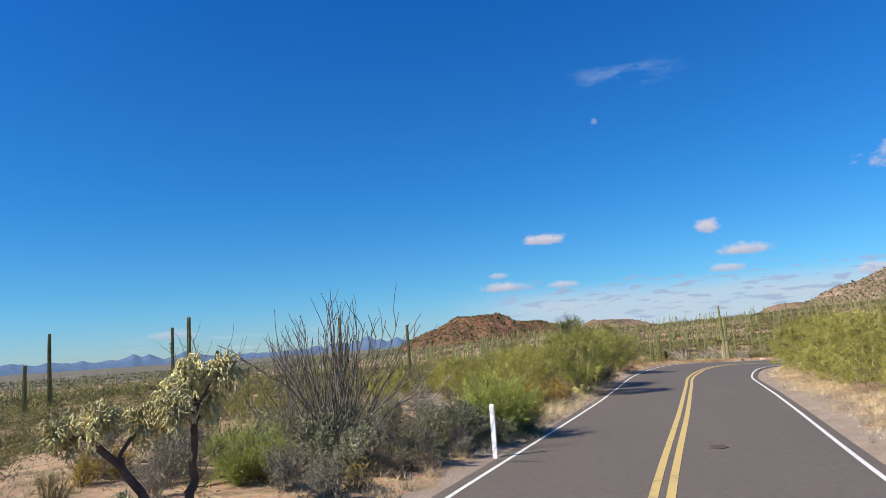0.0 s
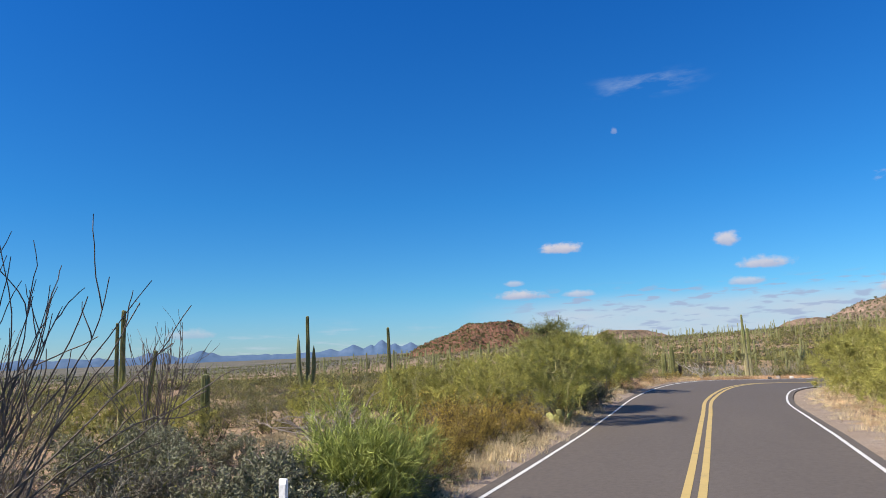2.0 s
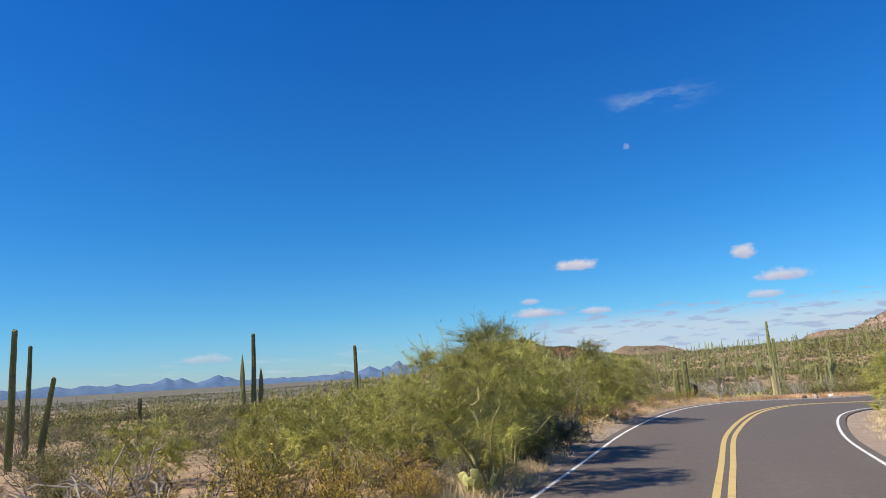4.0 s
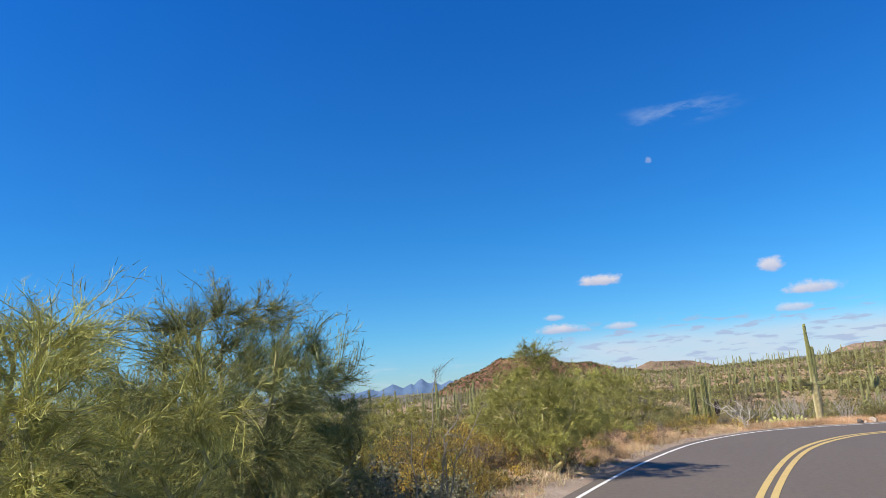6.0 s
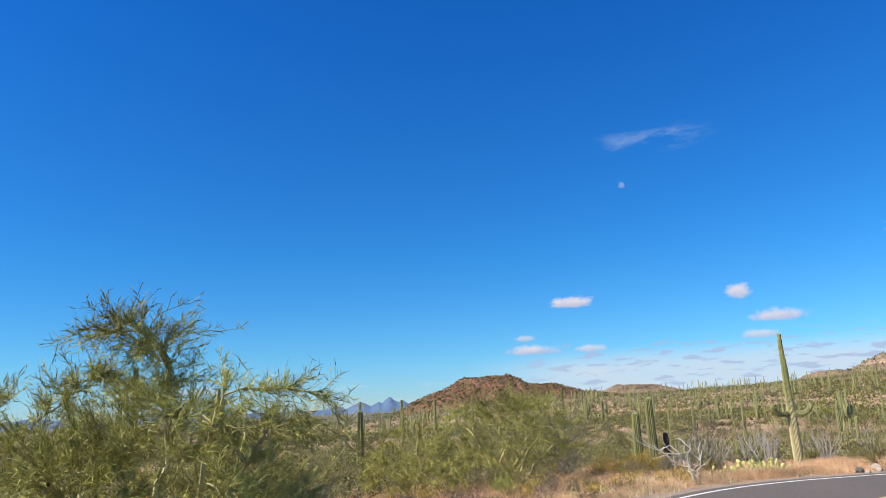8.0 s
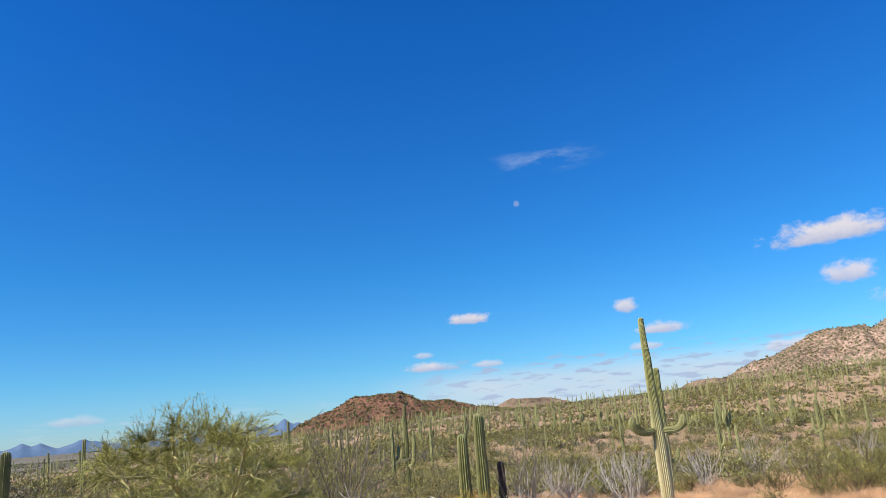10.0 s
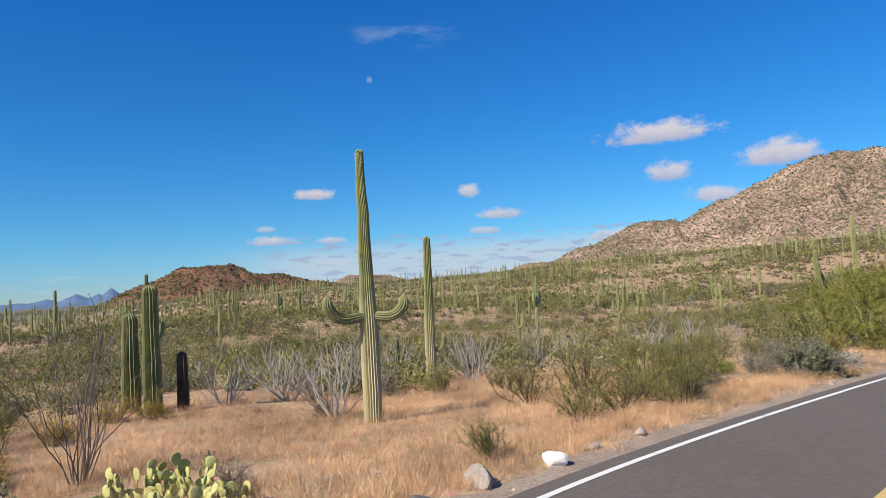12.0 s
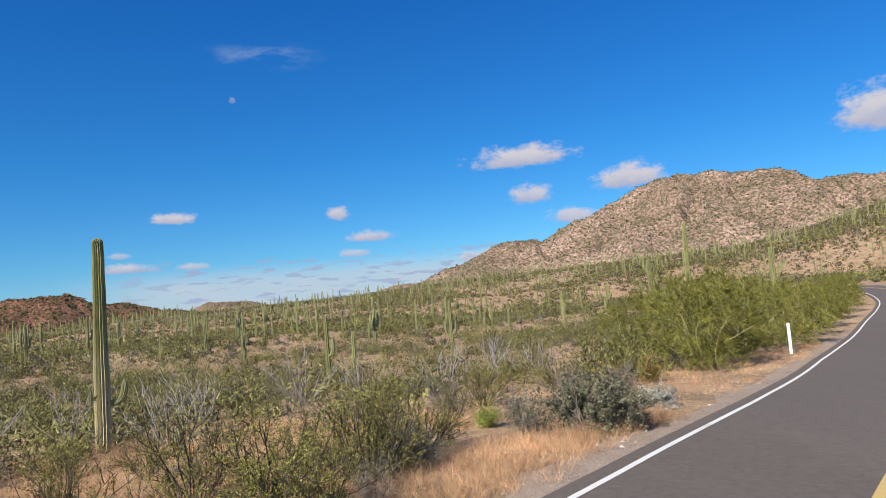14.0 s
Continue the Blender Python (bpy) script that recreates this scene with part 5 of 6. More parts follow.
WHITE = Kind([lambda: shrub(69, "brittle", "grey_wood", "brittlebush", "low silvery-white brittlebush on the verge", stems=26, leaf_size=0.04, leaf_n=10, spread=1.0)])

TALL = Kind([lambda: shrub(59, "creosote", "dark_bark", "creosote_bush", "tall open creosote bush with bent dark stems", stems=12, leaf_size=0.012, leaf_n=14, spread=0.5, group="roadside shrubs"),
             lambda: shrub(60, "creosote", "dark_bark", "creosote_bush", "tall open creosote bush with bent dark stems", stems=13, leaf_size=0.012, leaf_n=14, spread=0.6, group="roadside shrubs")])

for kind, rows in (
    (LIME, ((-8.1, 11.6, 1.0), (-7.3, 11.4, 0.8), (-8.8, 12.3, 0.9), (-5.3, 21.5, 0.8), (-7.4, 10.6, 0.8), (-8.6, 13.2, 0.8), (-4.35, 17.1, 1.7), (-4.95, 17.6, 1.35), (-4.6, 18.2, 1.1), (12.3, 75.2, 0.45))),
    # four jojobas near (-6, 34) are added to stand in for shade under trees
    (JOJOBA, ((-9.6, 19.2, 1.0), (-10.8, 20.5, 1.05), (-8.5, 19.9, 0.85), (-12.1, 21.0, 1.1), (-13.4, 20.6, 1.0), (-8.0, 17.6, 0.9), (-6.6, 17.9, 0.8), (13.9, 73.4, 0.85), (-6.5, 12.3, 1.25), (-5.1, 15.9, 1.1), (-5.7, 34.7, 1.25), (-6.5, 33.9, 1.25), (-5.3, 32.3, 1.0), (-6.6, 35.6, 1.2), (0.1, 63.25, 0.95), (0.42, 63.0, 0.6), (-4.3, 16.0, 0.75), (-3.95, 17.9, 0.7), (-5.7, 11.7, 0.95), (-6.4, 12.2, 0.85), (-5.0, 12.9, 0.8), (-4.75, 15.4, 0.95), (-5.2, 16.6, 1.0), (-4.6, 17.4, 0.75), (-5.6, 15.6, 0.9), (13.5, 73.5, 1.1), (14.1, 74.2, 0.75), (-4.3, 35.6, 1.3), (-4.0, 37.3, 0.9))),
    (GREY, ((-7.2, 19.4, 0.8), (-6.2, 20.3, 0.8), (-11.4, 18.9, 0.8), (-0.95, 64.2, 0.75), (-5.4, 10.0, 0.7), (-6.4, 10.3, 0.75), (-8.0, 12.0, 0.85), (-9.2, 10.9, 0.9), (-7.3, 13.2, 0.8), (-8.8, 13.9, 0.8), (-10.4, 13.0, 0.9), (-10.5, 16.5, 0.8), (-7.0, 15.2, 0.7), (-6.2, 14.0, 0.7), (-8.6, 16.6, 0.8), (10.6, 72.4, 0.7), (-7.9, 66.5, 0.7), (10.0, 71.6, 0.5),
            (12.6, 74.0, 0.8), (-4.4, 14.0, 0.5), (-4.5, 17.6, 0.6), (-11.5, 11.5, 0.9), (-12.4, 15.0, 0.9))),
    (GOLD, ((-1.3, 66.3, 0.95), (-2.3, 67.1, 0.9), (-3.4, 65.5, 0.8), (-1.9, 65.6, 0.9), (-2.9, 66.2, 0.95), (-1.1, 64.9, 0.65), (-2.6, 70.3, 0.75), (-4.5, 19.6, 0.8), (-4.6, 20.7, 0.9), (-11.6, 12.2, 0.7), (-10.6, 11.5, 0.6), (-3.29, 66.90, 0.60), (-2.25, 67.21, 0.55), (-6.05, 70.50, 0.70), (-4.9, 22.3, 0.8), (-4.75, 24.4, 0.9), (-4.75, 26.2, 0.9), (-4.6, 27.7, 0.8), (-4.4, 32.2, 0.7), (-5.6, 22.4, 1.15), (-6.3, 24.0, 1.3), (-5.3, 25.2, 1.15), (-6.6, 26.2, 1.25), (-5.6, 27.4, 1.1), (-5.1, 28.7, 0.9), (-4.9, 31.0, 0.9), (-5.0, 23.6, 0.85), (-4.4, 39.2, 0.8), (-5.0, 40.6, 1.0), (-6.4, 39.4, 1.1),
            (-5.6, 44.6, 1.0), (-7.0, 44.8, 1.0), (-8.3, 42.0, 1.1), (-7.0, 47.0, 1.0), (-7.6, 50.2, 1.0), (-9.5, 52.0, 1.2), (-2.6, 73.0, 0.75), (-1.9, 73.2, 0.7), (0.2, 62.4, 0.6), (-1.0, 64.8, 0.7), (18.0, 80.6, 0.9),
            (17.0, 80.6, 0.7), (-6.2, 41.9, 1.1), (-5.0, 37.9, 1.0), (-5.6, 41.2, 1.15), (-7.4, 43.0, 1.15), (-6.2, 43.6, 1.0), (-8.9, 44.6, 1.2), (-10.6, 46.0, 1.2), (-5.0, 39.2, 0.9))),
    (CREO, ((-14.2, 29.2, 1.1), (-12.6, 28.4, 1.0), (-4.4, 71.6, 0.8), (7.2, 68.5, 0.85), (9.3, 69.6, 1.05), (8.1, 69.5, 0.95), (5.45, 65.8, 0.6), (8.8, 70.7, 1.3), (10.0, 71.8, 1.3), (10.9, 73.4, 1.25), (10.2, 73.4, 1.15), (9.3, 72.6, 1.05), (4.8, 77.2, 0.9),
            (6.6, 75.5, 0.8), (-9.3, 58.5, 1.1), (-10.8, 62.5, 1.0), (-9, 70.5, 1.0), (-2.0, 61.8, 0.6), (13.0, 78.5, 1.1), (15.5, 80.5, 1.1), (11.0, 80.0, 1.2), (-4.5, 56.5, 0.8), (-4.2, 59.5, 0.7))),
    (TALL, ((6.7, 71.3, 1.1), (7.9, 71.9, 1.35), (-5.3, 36.6, 1.2))),
    (DRY, ((-5.1, 11.8, 0.55), (-4.7, 12.6, 0.45), (-4.75, 15.4, 0.55), (-4.6, 16.3, 0.5), (-5.3, 13.2, 0.6), (-0.56, 63.55, 0.60), (-2.03, 64.37, 0.60), (-5.59, 69.06, 0.70), (-6.93, 73.51, 0.60), (-4.7, 14.6, 0.6), (-5.3, 14.2, 0.65), (-8.4, 9.6, 0.7), (-9.5, 11.5, 0.8), (-9, 15.5, 0.8), (-11, 29, 0.8), (-5.3, 45.2, 0.7), (-5.6, 43.6, 0.7), (-4.6, 47.3, 0.6), (2.3, 72.2, 0.5), (1.3, 76.5, 0.6),
           (0.4, 79, 0.7), (3.2, 77.6, 0.8), (12.0, 77.5, 0.8), (14.6, 77.4, 0.8), (16.7, 79.5, 0.7), (9.9, 70.6, 0.45), (2.5, 64.9, 0.4), (-8.2, 25.4, 0.6), (-10.2, 27.4, 0.7), (-7.9, 11.0, 0.8), (-9.9, 12.0, 0.8), (-6.8, 11.2, 0.7), (-11.2, 14.2, 0.9), (-7.8, 14.8, 0.8))),
    (WHITE, ((15.6, 75.3, 0.5),)),
):
    for x, y, s in rows:
        kind.at(x, y, s)

# low plants filling the verge between the larger ones
rng = np.random.default_rng(77)
for k in range(60):
    i_ = rng.integers(at_y(5), at_y(60))
    d_ = rng.uniform(4.8, 17) if k % 3 else rng.uniform(4.6, 8)
    x, y = LINE[i_, :2] + LEFT[i_] * d_
    if math.hypot(x + 6.9, y - 7.9) < 1.3 or (y > 58 and d_ < 12) or (18 < y < 29 and d_ > 6):
        continue
    (CREO, GREY, GOLD, GREY, DRY, CREO, LIME)[k % 7].at(x, y, rng.uniform(0.45, 0.85))

# ---------------------------------------------------------------- ocotillos, cholla, prickly pear
OCO = Kind([lambda: ocotillo(71, 24, 3.8, 0.62), lambda: ocotillo(72, 18, 2.9, 0.6)])
put(ocotillo(79, 62, 3.3, 0.66, "large leafless ocotillo with many thorny canes"), -6.7, 12.9)
for x, y, s in ((-13.5, 17.5, 0.85), (-33, 60.5, 0.9), (0.05, 66.2, 0.62), (-9.9, 76, 0.9), (-38, 47, 1.0), (-9.5, 15.5, 0.7)):
    OCO.at(x, y, s)
put(ocotillo(77, 32, 3.9, 0.42, "leafless ocotillo with crowded upright canes", gauge=1.3), -15.3, 25.2)
put(ocotillo(78, 26, 3.5, 0.5, "tall leafless ocotillo with dark upright canes"), -5.5, 69.5, 1.08)
SILVER = Kind([lambda: ocotillo(73, 22, 1.9, 1.1, "spreading silvery leafless ocotillo", "silver_cane", 1.05), lambda: ocotillo(74, 18, 1.7, 0.9, "spreading silvery leafless ocotillo", "silver_cane", 1.05)])
for x, y, s in ((2.6, 71.8, 0.95), (-0.9, 75.6, 0.9), (0.6, 76.5, 0.85), (-0.2, 78.5, 1.0), (2.2, 79.0, 1.0), (5.9, 80.9, 1.0), (8.9, 86, 1.0), (10.8, 88.2, 0.9), (6.2, 84.0, 0.9), (13.5, 85.5, 1.0),
                (15.4, 87.0, 1.0), (17, 86.6, 0.9), (3.4, 82.5, 0.9)):
    SILVER.at(x, y, s)
put(cholla(75), -6.72, 7.9, 1.06, 40, wide=0.88)


def sapling(seed):
    """A slender bare-stemmed young tree that leans over and ends in small leafy sprays."""
    rng = np.random.default_rng(seed)
    ob = thing("sapling", "slender leaning sapling with small dark leaf sprays", "tree")
    wood, fol = Geo(), Geo()
    ends = np.array([(0.30, 0.05, 2.45), (0.62, 0.1, 2.2), (0.85, 0.0, 1.85), (-0.1, 0.1, 1.7), (0.4, -0.15, 1.5)])
    one = bowed(wood, rng, np.tile([[0.0, 0.0, -0.08]], (5, 1)), unit(np.array([[0.05, 0, 1.0], [0.2, 0, 1.0], [0.35, 0, 1.0], [-0.1, 0, 1.0], [0.3, -0.2, 1.0]])), ends, 0.015, 0.005, 10, 0.03, 5)
    P, D = children(rng, one, 13, 0.6, 0.75, 0.2)
    two, _ = limb(wood, rng, P, D, rng.uniform(0.14, 0.38, len(P)), np.full(len(P), 0.005), np.full(len(P), 0.0025), 4, 0.2, 0.0, 3)
    P, D = children(rng, two, 46, 0.2, 0.8, 0.0)
    leaves(fol, P + rng.normal(0, 0.025, P.shape), 0.0095, rng, tri=True)
    part("trunk", wood, MAT["grey_wood"], ob, smooth=True)
    part("foliage", fol, MAT["shaded_green"], ob)
    return ob


put(sapling(58), -3.68, 35.75, 0.95, 20)
for x, y, w, h, n, sd in ((1.95, 64.35, 1.8, 0.45, 260, 81), (1.36, 63.29, 0.7, 0.25, 30, 88), (0.6, 62.2, 0.7, 0.3, 26, 89), (-4.1, 29.6, 0.6, 0.95, 16, 83), (8.4, 84.5, 1.2, 0.4, 34, 84), (12.2, 82.6, 1.4, 0.4, 34, 85), (0.9, 60.6, 0.8, 0.35, 10, 86), (-2.2, 76.3, 0.8, 0.3, 12, 87)):
    put(prickly_pear(sd, w, h, n, (0.17, 0.26) if sd == 83 else (0.075, 0.13)), x, y)
put(fallen_branches(91, 34, 2.5, "tangle of bleached grey fallen branches"), -10.2, 27.2)


def dead_snag(seed):
    """A bleached bare trunk that arches over and splits into a few long crooked branches."""
    rng = np.random.default_rng(seed)
    ob = thing("dead_snag", "bleached white dead tree with crooked bare branches", "dead wood")
    ends = np.array([(-0.55, 0.1, 0.62), (-0.95, -0.1, 0.9), (-0.15, 0.2, 0.95), (0.25, 0.0, 0.7), (-1.25, 0.15, 0.98)])
    for k, e in enumerate(ends):
        g = Geo()
        p = bowed(g, rng, np.array([[0.02 * k, 0, -0.08]]), unit(np.array([[-0.15 + 0.1 * k, 0, 1.0]])), e[None], 0.034 - 0.004 * k, 0.010, 10, 0.05, 6)
        P, D = children(rng, p, 7, 0.35, 0.5, 0.05)
        limb(g, rng, P, D, rng.uniform(0.18, 0.5, len(P)), np.full(len(P), 0.011), np.full(len(P), 0.004), 5, 0.2, 0.0, 4)
        part("branch", g, MAT["bleached"], ob, smooth=True)
    return ob


put(dead_snag(92), 0.0, 58.6, 1.1, 10)


def tar_patch(x, y):
    """A small dark scuff of tar, lying on the asphalt."""
    rng = np.random.default_rng(5)
    a = np.linspace(0, 2 * np.pi, 22, endpoint=False)
    r = 1 + rng.normal(0, 0.16, 22)
    k = at_y(y)
    z = LINE[k, 2] + 0.012
    top = np.stack([x + np.cos(a) * r * 0.17, y + np.sin(a) * r * 0.26, np.full(22, z)], -1)
    V = np.concatenate([top, top - [0, 0, 0.008]])
    i = np.arange(22)
    g = Geo().add(V, np.stack([i, (i + 1) % 22, 22 + (i + 1) % 22, 22 + i], -1)[:, ::-1])
    g.f.append(i[None])
    tagged(part("tar_patch", g, MAT["dark_bark"]), "small dark tar scuff on the asphalt", "road mark")


tar_patch(0.48, 15.1)


# ---------------------------------------------------------------- posts and rocks
put(marker_post(), -3.82, 14.17, 1.0, -8)
p = copy_thing(bpy.data.objects["marker_post"], Matrix.Identity(4))
put(p, 25.88, 85.23, 1.0, -42)
for sd, x, y, size, mt, lab in ((1, 4.62, 63.7, (0.2, 0.14, 0.13), "dark_rock", "jagged dark grey rock on the verge"), (2, 5.27, 64.65, (0.25, 0.17, 0.16), "rock", "blocky grey-brown rock on the verge"),
                                (3, 6.25, 65.5, (0.2, 0.14, 0.13), "pale_rock", "pale angular whitish rock on the verge"), (4, 6.95, 66.4, (0.10, 0.08, 0.07), "rock", "small pale rock on the verge"),
                                (5, 7.8, 67.2, (0.10, 0.09, 0.09), "rock", "small brown rock on the verge"), (6, 4.85, 63.6, (0.1, 0.08, 0.07), "rock", "small pale rock on the verge")):
    r = rock(sd, np.array(size), mt, lab)
    r.matrix_basis = pose(x, y, gz(x, y) + size[2] * 0.45, 0, 0, sd * 53)


# ---------------------------------------------------------------- grass, gravel and the far scrub
def tufts(name, label, mat, P, blades, height, width, seed, lean=0.5):
    rng = np.random.default_rng(seed)
    n = len(P)
    B = np.repeat(np.c_[P, land(P[:, 0], P[:, 1]) - 0.02], blades, 0)
    B[:, :2] += rng.normal(0, 0.07, (len(B), 2))
    D = unit(np.c_[rng.normal(0, lean, (len(B), 2)), np.ones(len(B))])
    H = np.repeat(rng.uniform(0.6, 1.3, n) * height, blades) * rng.uniform(0.5, 1.1, len(B))
    g = Geo()
    strips(g, B, D, H, np.full(len(B), width), rng)
    tagged(part(name, g, MAT[mat]), label, "grass", kind="stuff")


def verge(rng, n, s0, s1, d0, d1):
    """Places along the road between two distances from its middle."""
    k = rng.integers(s0, s1, n)
    d = rng.uniform(d0, d1, n)
    P = LINE[k, :2] + LEFT[k] * d[:, None] + rng.normal(0, 0.2, (n, 2))
    return P


rng = np.random.default_rng(95)
A, B_, C_ = at_y(43), at_y(58), at_y(72)
P = np.concatenate([verge(rng, 1700, at_y(45), at_y(60), 3.75, 6.5), verge(rng, 3400, A, C_, 4.2, 11), verge(rng, 6200, B_, C_, 4.0, 17), verge(rng, 1500, B_, C_, 3.5, 4.4), verge(rng, 700, C_, C_ + 40, 3.8, 8), verge(rng, 420, at_y(10), at_y(60), -6.0, -4.2), spread_points(rng, 900, 18, 40, -40, 12, 9)])
P = P[waves(P[:, 0], P[:, 1], 5, 8) > -0.75]
tufts("orange_grass", "dry orange-tan grass beside the road", "orange_grass", P, 24, 0.31, 0.0044, 96, 0.75)
P = np.concatenate([verge(rng, 700, at_y(17), at_y(33), 3.65, 4.7), verge(rng, 380, at_y(33), at_y(58), 3.65, 4.7), verge(rng, 120, at_y(8), at_y(18), 3.9, 4.8), verge(rng, 160, at_y(55), at_y(62), 4.0, 6.0), verge(rng, 800, at_y(8), at_y(60), -6.0, -3.9),
                    np.c_[rng.normal(-12.2, 0.6, 260), rng.normal(27.3, 0.7, 260)]])
tufts("pale_grass", "pale straw-coloured grass tufts on the verge", "pale_grass", P, 18, 0.3, 0.010, 97)


P = np.concatenate([verge(rng, 1900, at_y(3), at_y(60), 4.3, 15), verge(rng, 900, at_y(8), at_y(50), -7, -4.2)])
tufts("dry_litter", "grey-brown dry stalks and litter on the soil", "dry_brush", P, 16, 0.2, 0.008, 99, 0.9)


def gravel():
    rng = np.random.default_rng(98)
    P = np.concatenate([verge(rng, 5200, at_y(5), at_y(72), 3.42, 4.9), verge(rng, 5600, at_y(8), at_y(52), -5.6, -3.42), verge(rng, 900, at_y(70), at_y(80) + 10, 3.42, 4.6)])
    n = len(P)
    s = rng.gamma(2.0, 0.0062, n) + 0.007
    base = np.array([[1, 0, 0], [0, 1, 0], [-1, 0, 0], [0, -1, 0], [0, 0, 0.7], [0, 0, -0.5]])
    f = np.array([[0, 1, 4], [1, 2, 4], [2, 3, 4], [3, 0, 4], [1, 0, 5], [2, 1, 5], [3, 2, 5], [0, 3, 5]])
    V = base[None] * (s[:, None, None] * rng.uniform(0.6, 1.3, (n, 1, 3))) + rng.normal(0, 0.15, (n, 6, 3)) * s[:, None, None]
    t = rng.uniform(0, 6.28, n)
    R = np.zeros((n, 3, 3))
    R[:, 0, 0] = R[:, 1, 1] = np.cos(t)
    R[:, 0, 1], R[:, 1, 0], R[:, 2, 2] = -np.sin(t), np.sin(t), 1
    V = np.einsum("nij,nkj->nki", R, V) + np.c_[P, land(P[:, 0], P[:, 1]) + s * 0.2][:, None]
    tagged(part("gravel", Geo().add(V.reshape(-1, 3), (f[None] + (np.arange(n) * 6)[:, None, None]).reshape(-1, 3)), MAT["gravel"]), "loose grey-tan gravel along the road edge", "gravel", kind="stuff")


gravel()


def scrub(name, label, mat, P, size, cards, long, wide, seed, flat=0.7, stems=0):
    """Many bushes as clumps of fine leafy twigs in a few lobes each, too many to count."""
    rng = np.random.default_rng(seed)
    n = len(P)
    h = size * rng.uniform(0.45, 1.35, n)
    foot = np.c_[P, land(P[:, 0], P[:, 1])]
    lobes = 5
    way = unit(np.c_[rng.normal(0, 1, (n * lobes, 2)), rng.uniform(0.15, 1.5, n * lobes)])
    centre = way * rng.uniform(0.35, 0.75, (n * lobes, 1)) * np.repeat(h, lobes)[:, None] * [1, 1, flat]
    k = np.repeat(np.arange(n), cards)
    j = k * lobes + rng.integers(0, lobes, len(k))
    u = unit(rng.normal(size=(len(k), 3)) + [0, 0, 0.25])
    Q = centre[j] + u * (rng.random((len(k), 1)) ** 0.5) * h[k, None] * 0.42
    Q[:, 2] = np.abs(Q[:, 2])
    Q += foot[k]
    D = unit(np.cross(u, rng.normal(size=u.shape)) + u * 0.35 + [0, 0, 0.45])
    g = Geo()
    face = unit(u + way[j] * 0.6 + rng.normal(0, 0.28, u.shape) + [0, 0, 0.15])
    strips(g, Q - D * long * 0.5, D, long * rng.uniform(0.6, 1.4, len(k)), wide * rng.uniform(0.6, 1.4, len(k)), rng, face)
    tagged(part(name, g, MAT[mat]), label, "shrubs", kind="stuff")
    if stems:
        g = Geo()
        a = np.repeat(np.arange(n * lobes), stems)
        B = np.repeat(foot, lobes * stems, 0) + rng.normal(0, 0.05, (len(a), 3)) * [1, 1, 0]
        T = np.repeat(foot, lobes * stems, 0) + centre[a] * rng.uniform(0.8, 1.5, (len(a), 1)) + rng.normal(0, 0.12, (len(a), 3)) * np.repeat(h, lobes * stems)[:, None]
        L = np.linalg.norm(T - B, axis=1)
        strips(g, B, unit(T - B), L, np.full(len(L), 0.022), rng)
        tagged(part("scrub_stems", g, MAT["dark_bark"]), "dark bare stems of the desert scrub", "shrubs", kind="stuff")


rng = np.random.default_rng(99)
# points on the camera's path and the sectors its view covers from them
VIEW_FANS = ((0.0, 0.0, -53, 16), (0.1, 12.5, -53, 16), (0.4, 30.0, -57, 14), (1.5, 46.0, -50, 22), (4.5, 56.0, -36, 36), (9.4, 63.0, -24, 46))


def in_camera_fans(x, y):
    ok = np.zeros(len(x), bool)
    for fx, fy, a0, a1 in VIEW_FANS:
        a = np.degrees(np.arctan2(x - fx, y - fy))
        ok |= (a > a0) & (a < a1) & (np.hypot(x - fx, y - fy) > 7)
    return ok


def sow(n, x0, x1, y0, y1):
    x, y = rng.uniform(x0, x1, n), rng.uniform(y0, y1, n)
    d, _ = road_frame(x, y)
    meadow = (x > -4.5) & (x < 12) & (y > 58) & (y < 77.5) & (d > 0)
    # fork: strip left clear along the camera's sight line to the fallen branches
    fork = (np.abs((x + 11.0) * 0.82 + (y - 27.3) * 0.57) < 2.3) & (y < 29.5) & (y > 17)
    patchy = fractal(x, y, 7.0, 12, 3) > 0.44
    ok = in_camera_fans(x, y) & ((d > 6.6) | (d < -11)) & ~fork & (patchy | (rng.random(n) < 0.2)) & (np.hypot(x + 6.8, y - 7.9) > 2.4) & (~meadow | (rng.random(n) < 0.06))
    return np.c_[x, y][ok], np.abs(d)[ok] * 1.7


P, R = sow(9800, -120, 135, 2, 195)
P2, R2 = sow(3600, -100, -4, 4, 110)
P, R = np.concatenate([P, P2]), np.concatenate([R, R2])
P3, _ = sow(1150, -30, 45, 77.5, 135)
for q, (mat, size, lab) in enumerate((("shaded_palo_verde", 1.9, "olive palo verde brush"), ("shaded_green", 1.7, "green brush in a shade-darkened tone"), ("shaded_creosote", 1.5, "olive-brown creosote brush"), ("shaded_bursage", 1.2, "grey-green bursage brush"))):
    scrub("tall_scrub", lab + " behind the meadow", mat, P3[q::4], size, 240, 0.19, 0.044, 180 + q, stems=2)
low = np.concatenate([verge(rng, 190, at_y(11), at_y(58), 4.7, 7.5), verge(rng, 90, at_y(9), at_y(56), 4.2, 4.9)])
scrub("verge_scrub", "low grey-green and tan scrub beside the road", "shaded_creosote", low[::3], 0.55, 420, 0.07, 0.014, 191, stems=4)
scrub("verge_scrub", "low reddish-brown dry scrub beside the road", "shaded_dry_brush", low[1::3], 0.5, 420, 0.08, 0.010, 192, stems=4)
scrub("verge_scrub", "low golden-brown scrub beside the road", "golden", low[2::3], 0.55, 420, 0.07, 0.013, 193, stems=4)
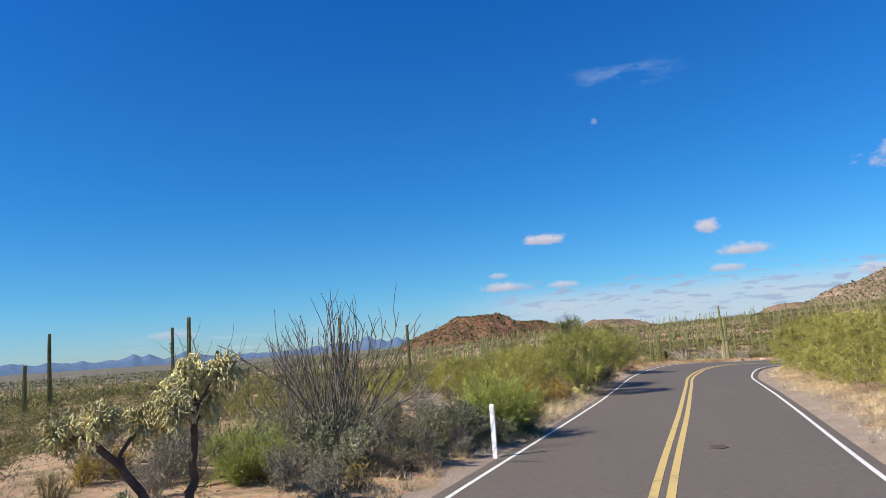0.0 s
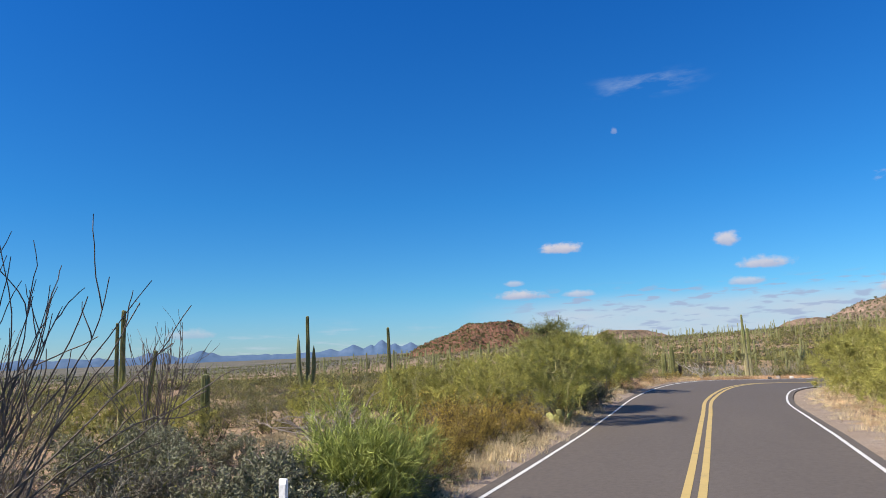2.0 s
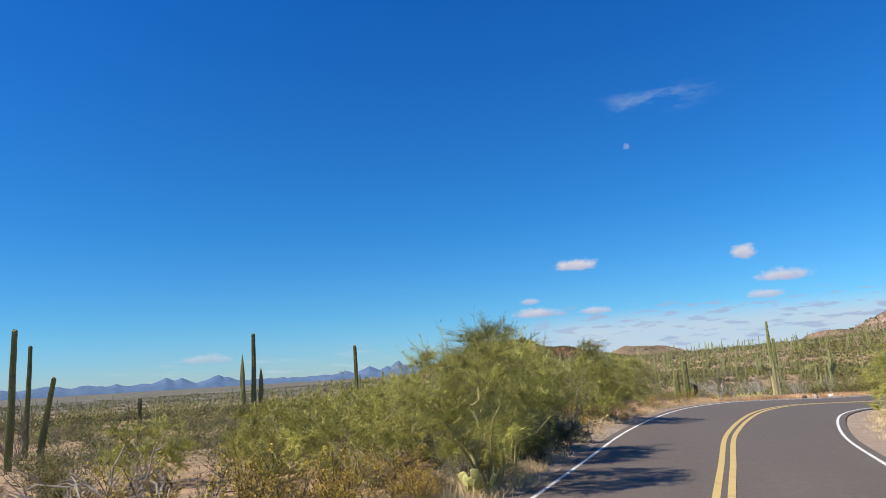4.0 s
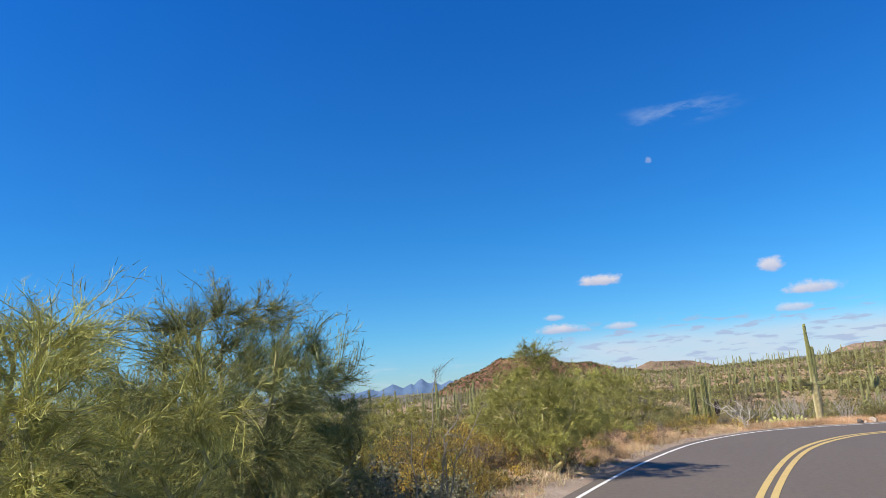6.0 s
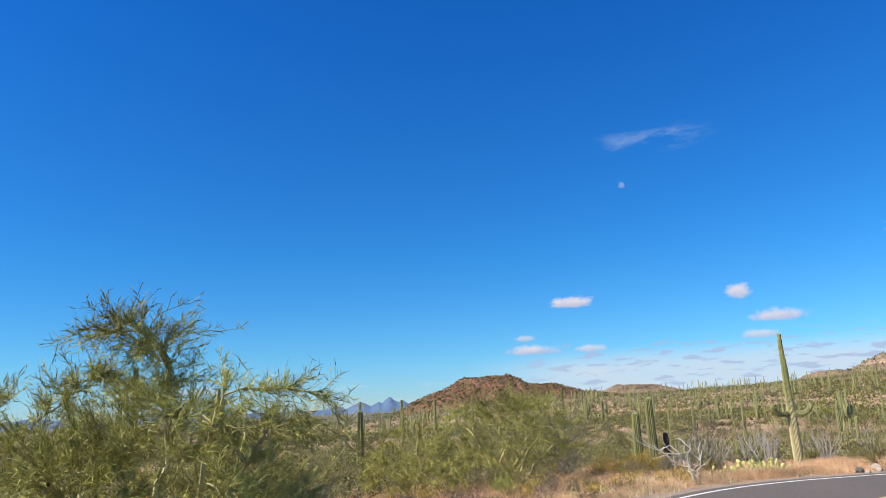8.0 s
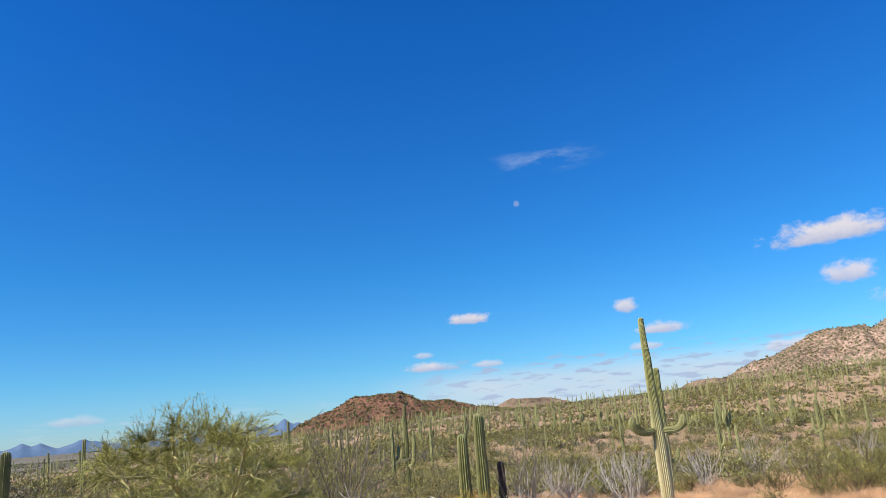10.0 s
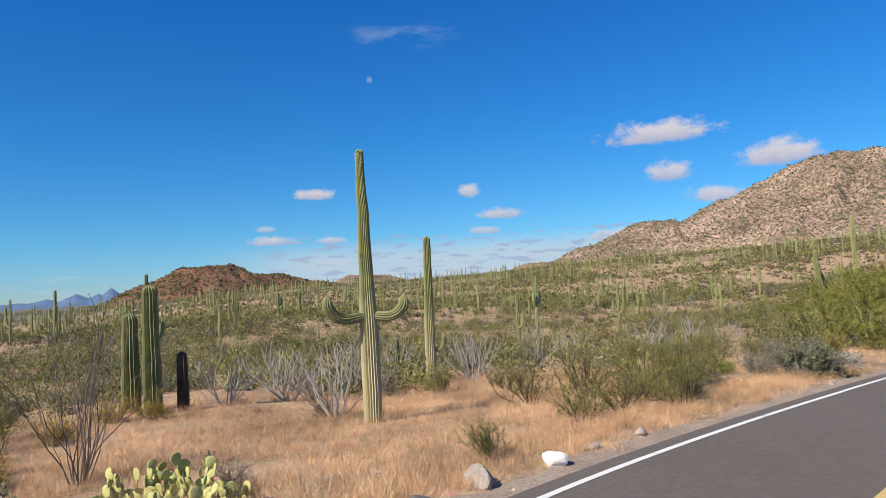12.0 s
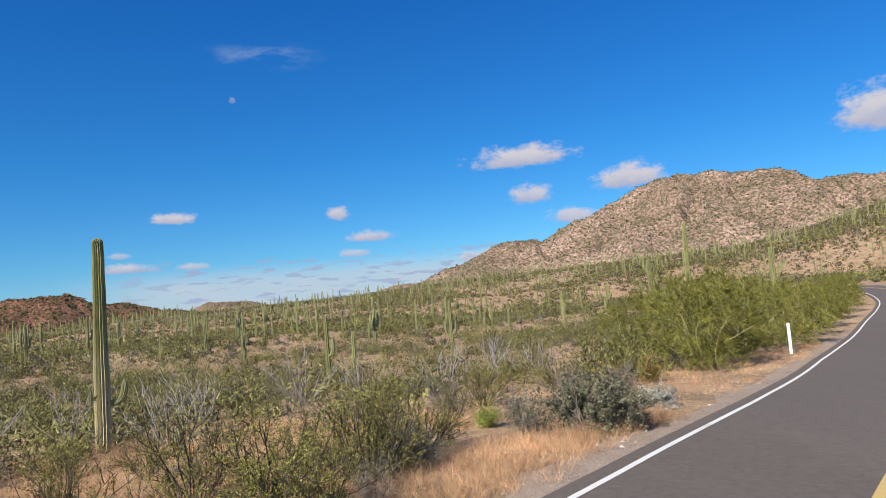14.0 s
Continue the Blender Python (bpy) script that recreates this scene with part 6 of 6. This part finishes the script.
# the scrub's leaf tones carry painted-in self-shadow
SCRUB_MIX = (("green_scrub", "dark olive-green desert scrub", "shaded_green", 0.24, 1.75), ("creosote_scrub", "olive-green creosote scrub", "shaded_creosote", 0.22, 1.6), ("yellow_scrub", "yellow-green palo verde scrub", "shaded_palo_verde", 0.16, 2.5),
           ("grey_scrub", "grey-green low bursage", "shaded_bursage", 0.22, 1.1), ("dry_scrub", "grey-brown dry brush", "shaded_dry_brush", 0.16, 1.0))
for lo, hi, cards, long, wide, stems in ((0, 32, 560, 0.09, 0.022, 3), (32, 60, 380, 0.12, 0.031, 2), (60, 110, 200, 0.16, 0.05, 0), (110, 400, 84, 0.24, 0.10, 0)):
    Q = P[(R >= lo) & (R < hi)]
    cut = np.cumsum([0.0] + [s[3] for s in SCRUB_MIX]) * len(Q)
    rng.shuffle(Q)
    for q, (name, label, mat, share, size) in enumerate(SCRUB_MIX):
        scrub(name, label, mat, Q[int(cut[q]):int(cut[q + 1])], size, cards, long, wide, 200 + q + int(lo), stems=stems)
Q = spread_points(rng, 2600, 85, 190, -44, 48)
Q = Q[fractal(Q[:, 0], Q[:, 1], 10.0, 13, 3) > 0.42]
rng.shuffle(Q)
for q, (name, label, mat, share, size) in enumerate(SCRUB_MIX):
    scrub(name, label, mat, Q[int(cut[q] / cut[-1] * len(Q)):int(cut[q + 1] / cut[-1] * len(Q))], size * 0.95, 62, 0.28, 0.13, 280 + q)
Q = np.concatenate([spread_points(rng, 8500, 120, 560, -64, -22), spread_points(rng, 13500, 125, 400, -24, 50), spread_points(rng, 5500, 110, 330, 5, 50)])
rng.shuffle(Q)
Q = Q[(fractal(Q[:, 0], Q[:, 1], 22.0, 14, 3) > 0.44) | (rng.random(len(Q)) < 0.25)]
cut = np.cumsum([0.0] + [s[3] for s in SCRUB_MIX]) * len(Q)
for q, (name, label, mat, share, size) in enumerate(SCRUB_MIX):
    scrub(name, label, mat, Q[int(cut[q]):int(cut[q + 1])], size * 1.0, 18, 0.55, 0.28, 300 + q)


def hill_scrub(name, label, data, n, size, cards, card, seed):
    X, Y, Z, H = data
    rng = np.random.default_rng(seed)
    ok = np.flatnonzero((H > 0.5).ravel())
    k = rng.choice(ok, n)
    P = np.stack([X.ravel()[k], Y.ravel()[k], Z.ravel()[k]], -1)
    P[:, :2] += rng.uniform(-1, 1, (n, 2)) * 0.4
    i = np.repeat(np.arange(n), cards)
    u = unit(rng.normal(size=(len(i), 3)))
    Q = P[i] + u * size * rng.uniform(0.3, 1, (len(i), 1)) * [1, 1, 0.6]
    g = Geo()
    leaves(g, Q, card, rng, 0.5, 1.4, tri=True)
    tagged(part(name, g, MAT["shaded_green"]), label, "shrubs", kind="stuff")


x, y = rng.uniform(-60, 120, 2600), rng.uniform(-70, 120, 2600)
d, _ = road_frame(x, y)
rest = np.c_[x, y][~in_camera_fans(x, y) & (np.abs(d) > 7) & (waves(x, y, 11, 15) > -0.4)]
scrub("green_scrub", "dark olive-green desert scrub", "shaded_green", rest[::3], 1.3, 34, 0.26, 0.12, 340)
scrub("creosote_scrub", "olive-green creosote scrub", "shaded_creosote", rest[1::3], 1.3, 34, 0.26, 0.12, 341)
scrub("grey_scrub", "grey-green low bursage", "shaded_bursage", rest[2::3], 0.9, 28, 0.24, 0.11, 342)
scrub("dry_scrub", "reddish-brown dry brush on the slope", "shaded_dry_brush", spread_points(rng, 6500, 95, 420, 24, 50), 0.95, 14, 0.42, 0.2, 330)
hill_scrub("hill_scrub", "dark scrub dotted over the red hill", RED_HILL[1], 3600, 1.0, 8, 0.7, 11)
hill_scrub("mountain_scrub", "dark scrub dotted over the mountain", MOUNTAIN[1], 30000, 1.6, 3, 1.9, 12)


def boulders(name, label, data, n, lo, hi, mat, seed):
    """Rock outcrops scattered over a hill, denser toward its top."""
    X, Y, Z, H = data
    rng = np.random.default_rng(seed)
    w = np.clip(H.ravel() - 0.5, 0, None) ** 1.5
    k = rng.choice(len(w), n, p=w / w.sum())
    s = lo + (hi - lo) * rng.random(n) ** 3
    P = np.stack([X.ravel()[k], Y.ravel()[k], Z.ravel()[k]], -1)
    t = (1 + 5**0.5) / 2
    base = unit(np.array([(-1, t, 0), (1, t, 0), (-1, -t, 0), (1, -t, 0), (0, -1, t), (0, 1, t), (0, -1, -t), (0, 1, -t), (t, 0, -1), (t, 0, 1), (-t, 0, -1), (-t, 0, 1)]))
    f = np.array([(0, 11, 5), (0, 5, 1), (0, 1, 7), (0, 7, 10), (0, 10, 11), (1, 5, 9), (5, 11, 4), (11, 10, 2), (10, 7, 6), (7, 1, 8), (3, 9, 4), (3, 4, 2), (3, 2, 6), (3, 6, 8), (3, 8, 9), (4, 9, 5), (2, 4, 11), (6, 2, 10), (8, 6, 7), (9, 8, 1)])
    V = base[None] * (s[:, None, None] * rng.uniform(0.6, 1.4, (n, 1, 3))) * (1 + rng.normal(0, 0.18, (n, 12, 1))) + P[:, None]
    tagged(part(name, Geo().add(V.reshape(-1, 3), (f[None] + (np.arange(n) * 12)[:, None, None]).reshape(-1, 3)), MAT[mat]), label, "boulders", kind="stuff")


boulders("boulders", "pinkish-tan boulders over the mountain", MOUNTAIN[1], 6000, 0.6, 2.8, "boulder", 61)
boulders("boulders", "rust-red boulders over the hill", RED_HILL[1], 900, 0.3, 1.1, "red_hill", 62)
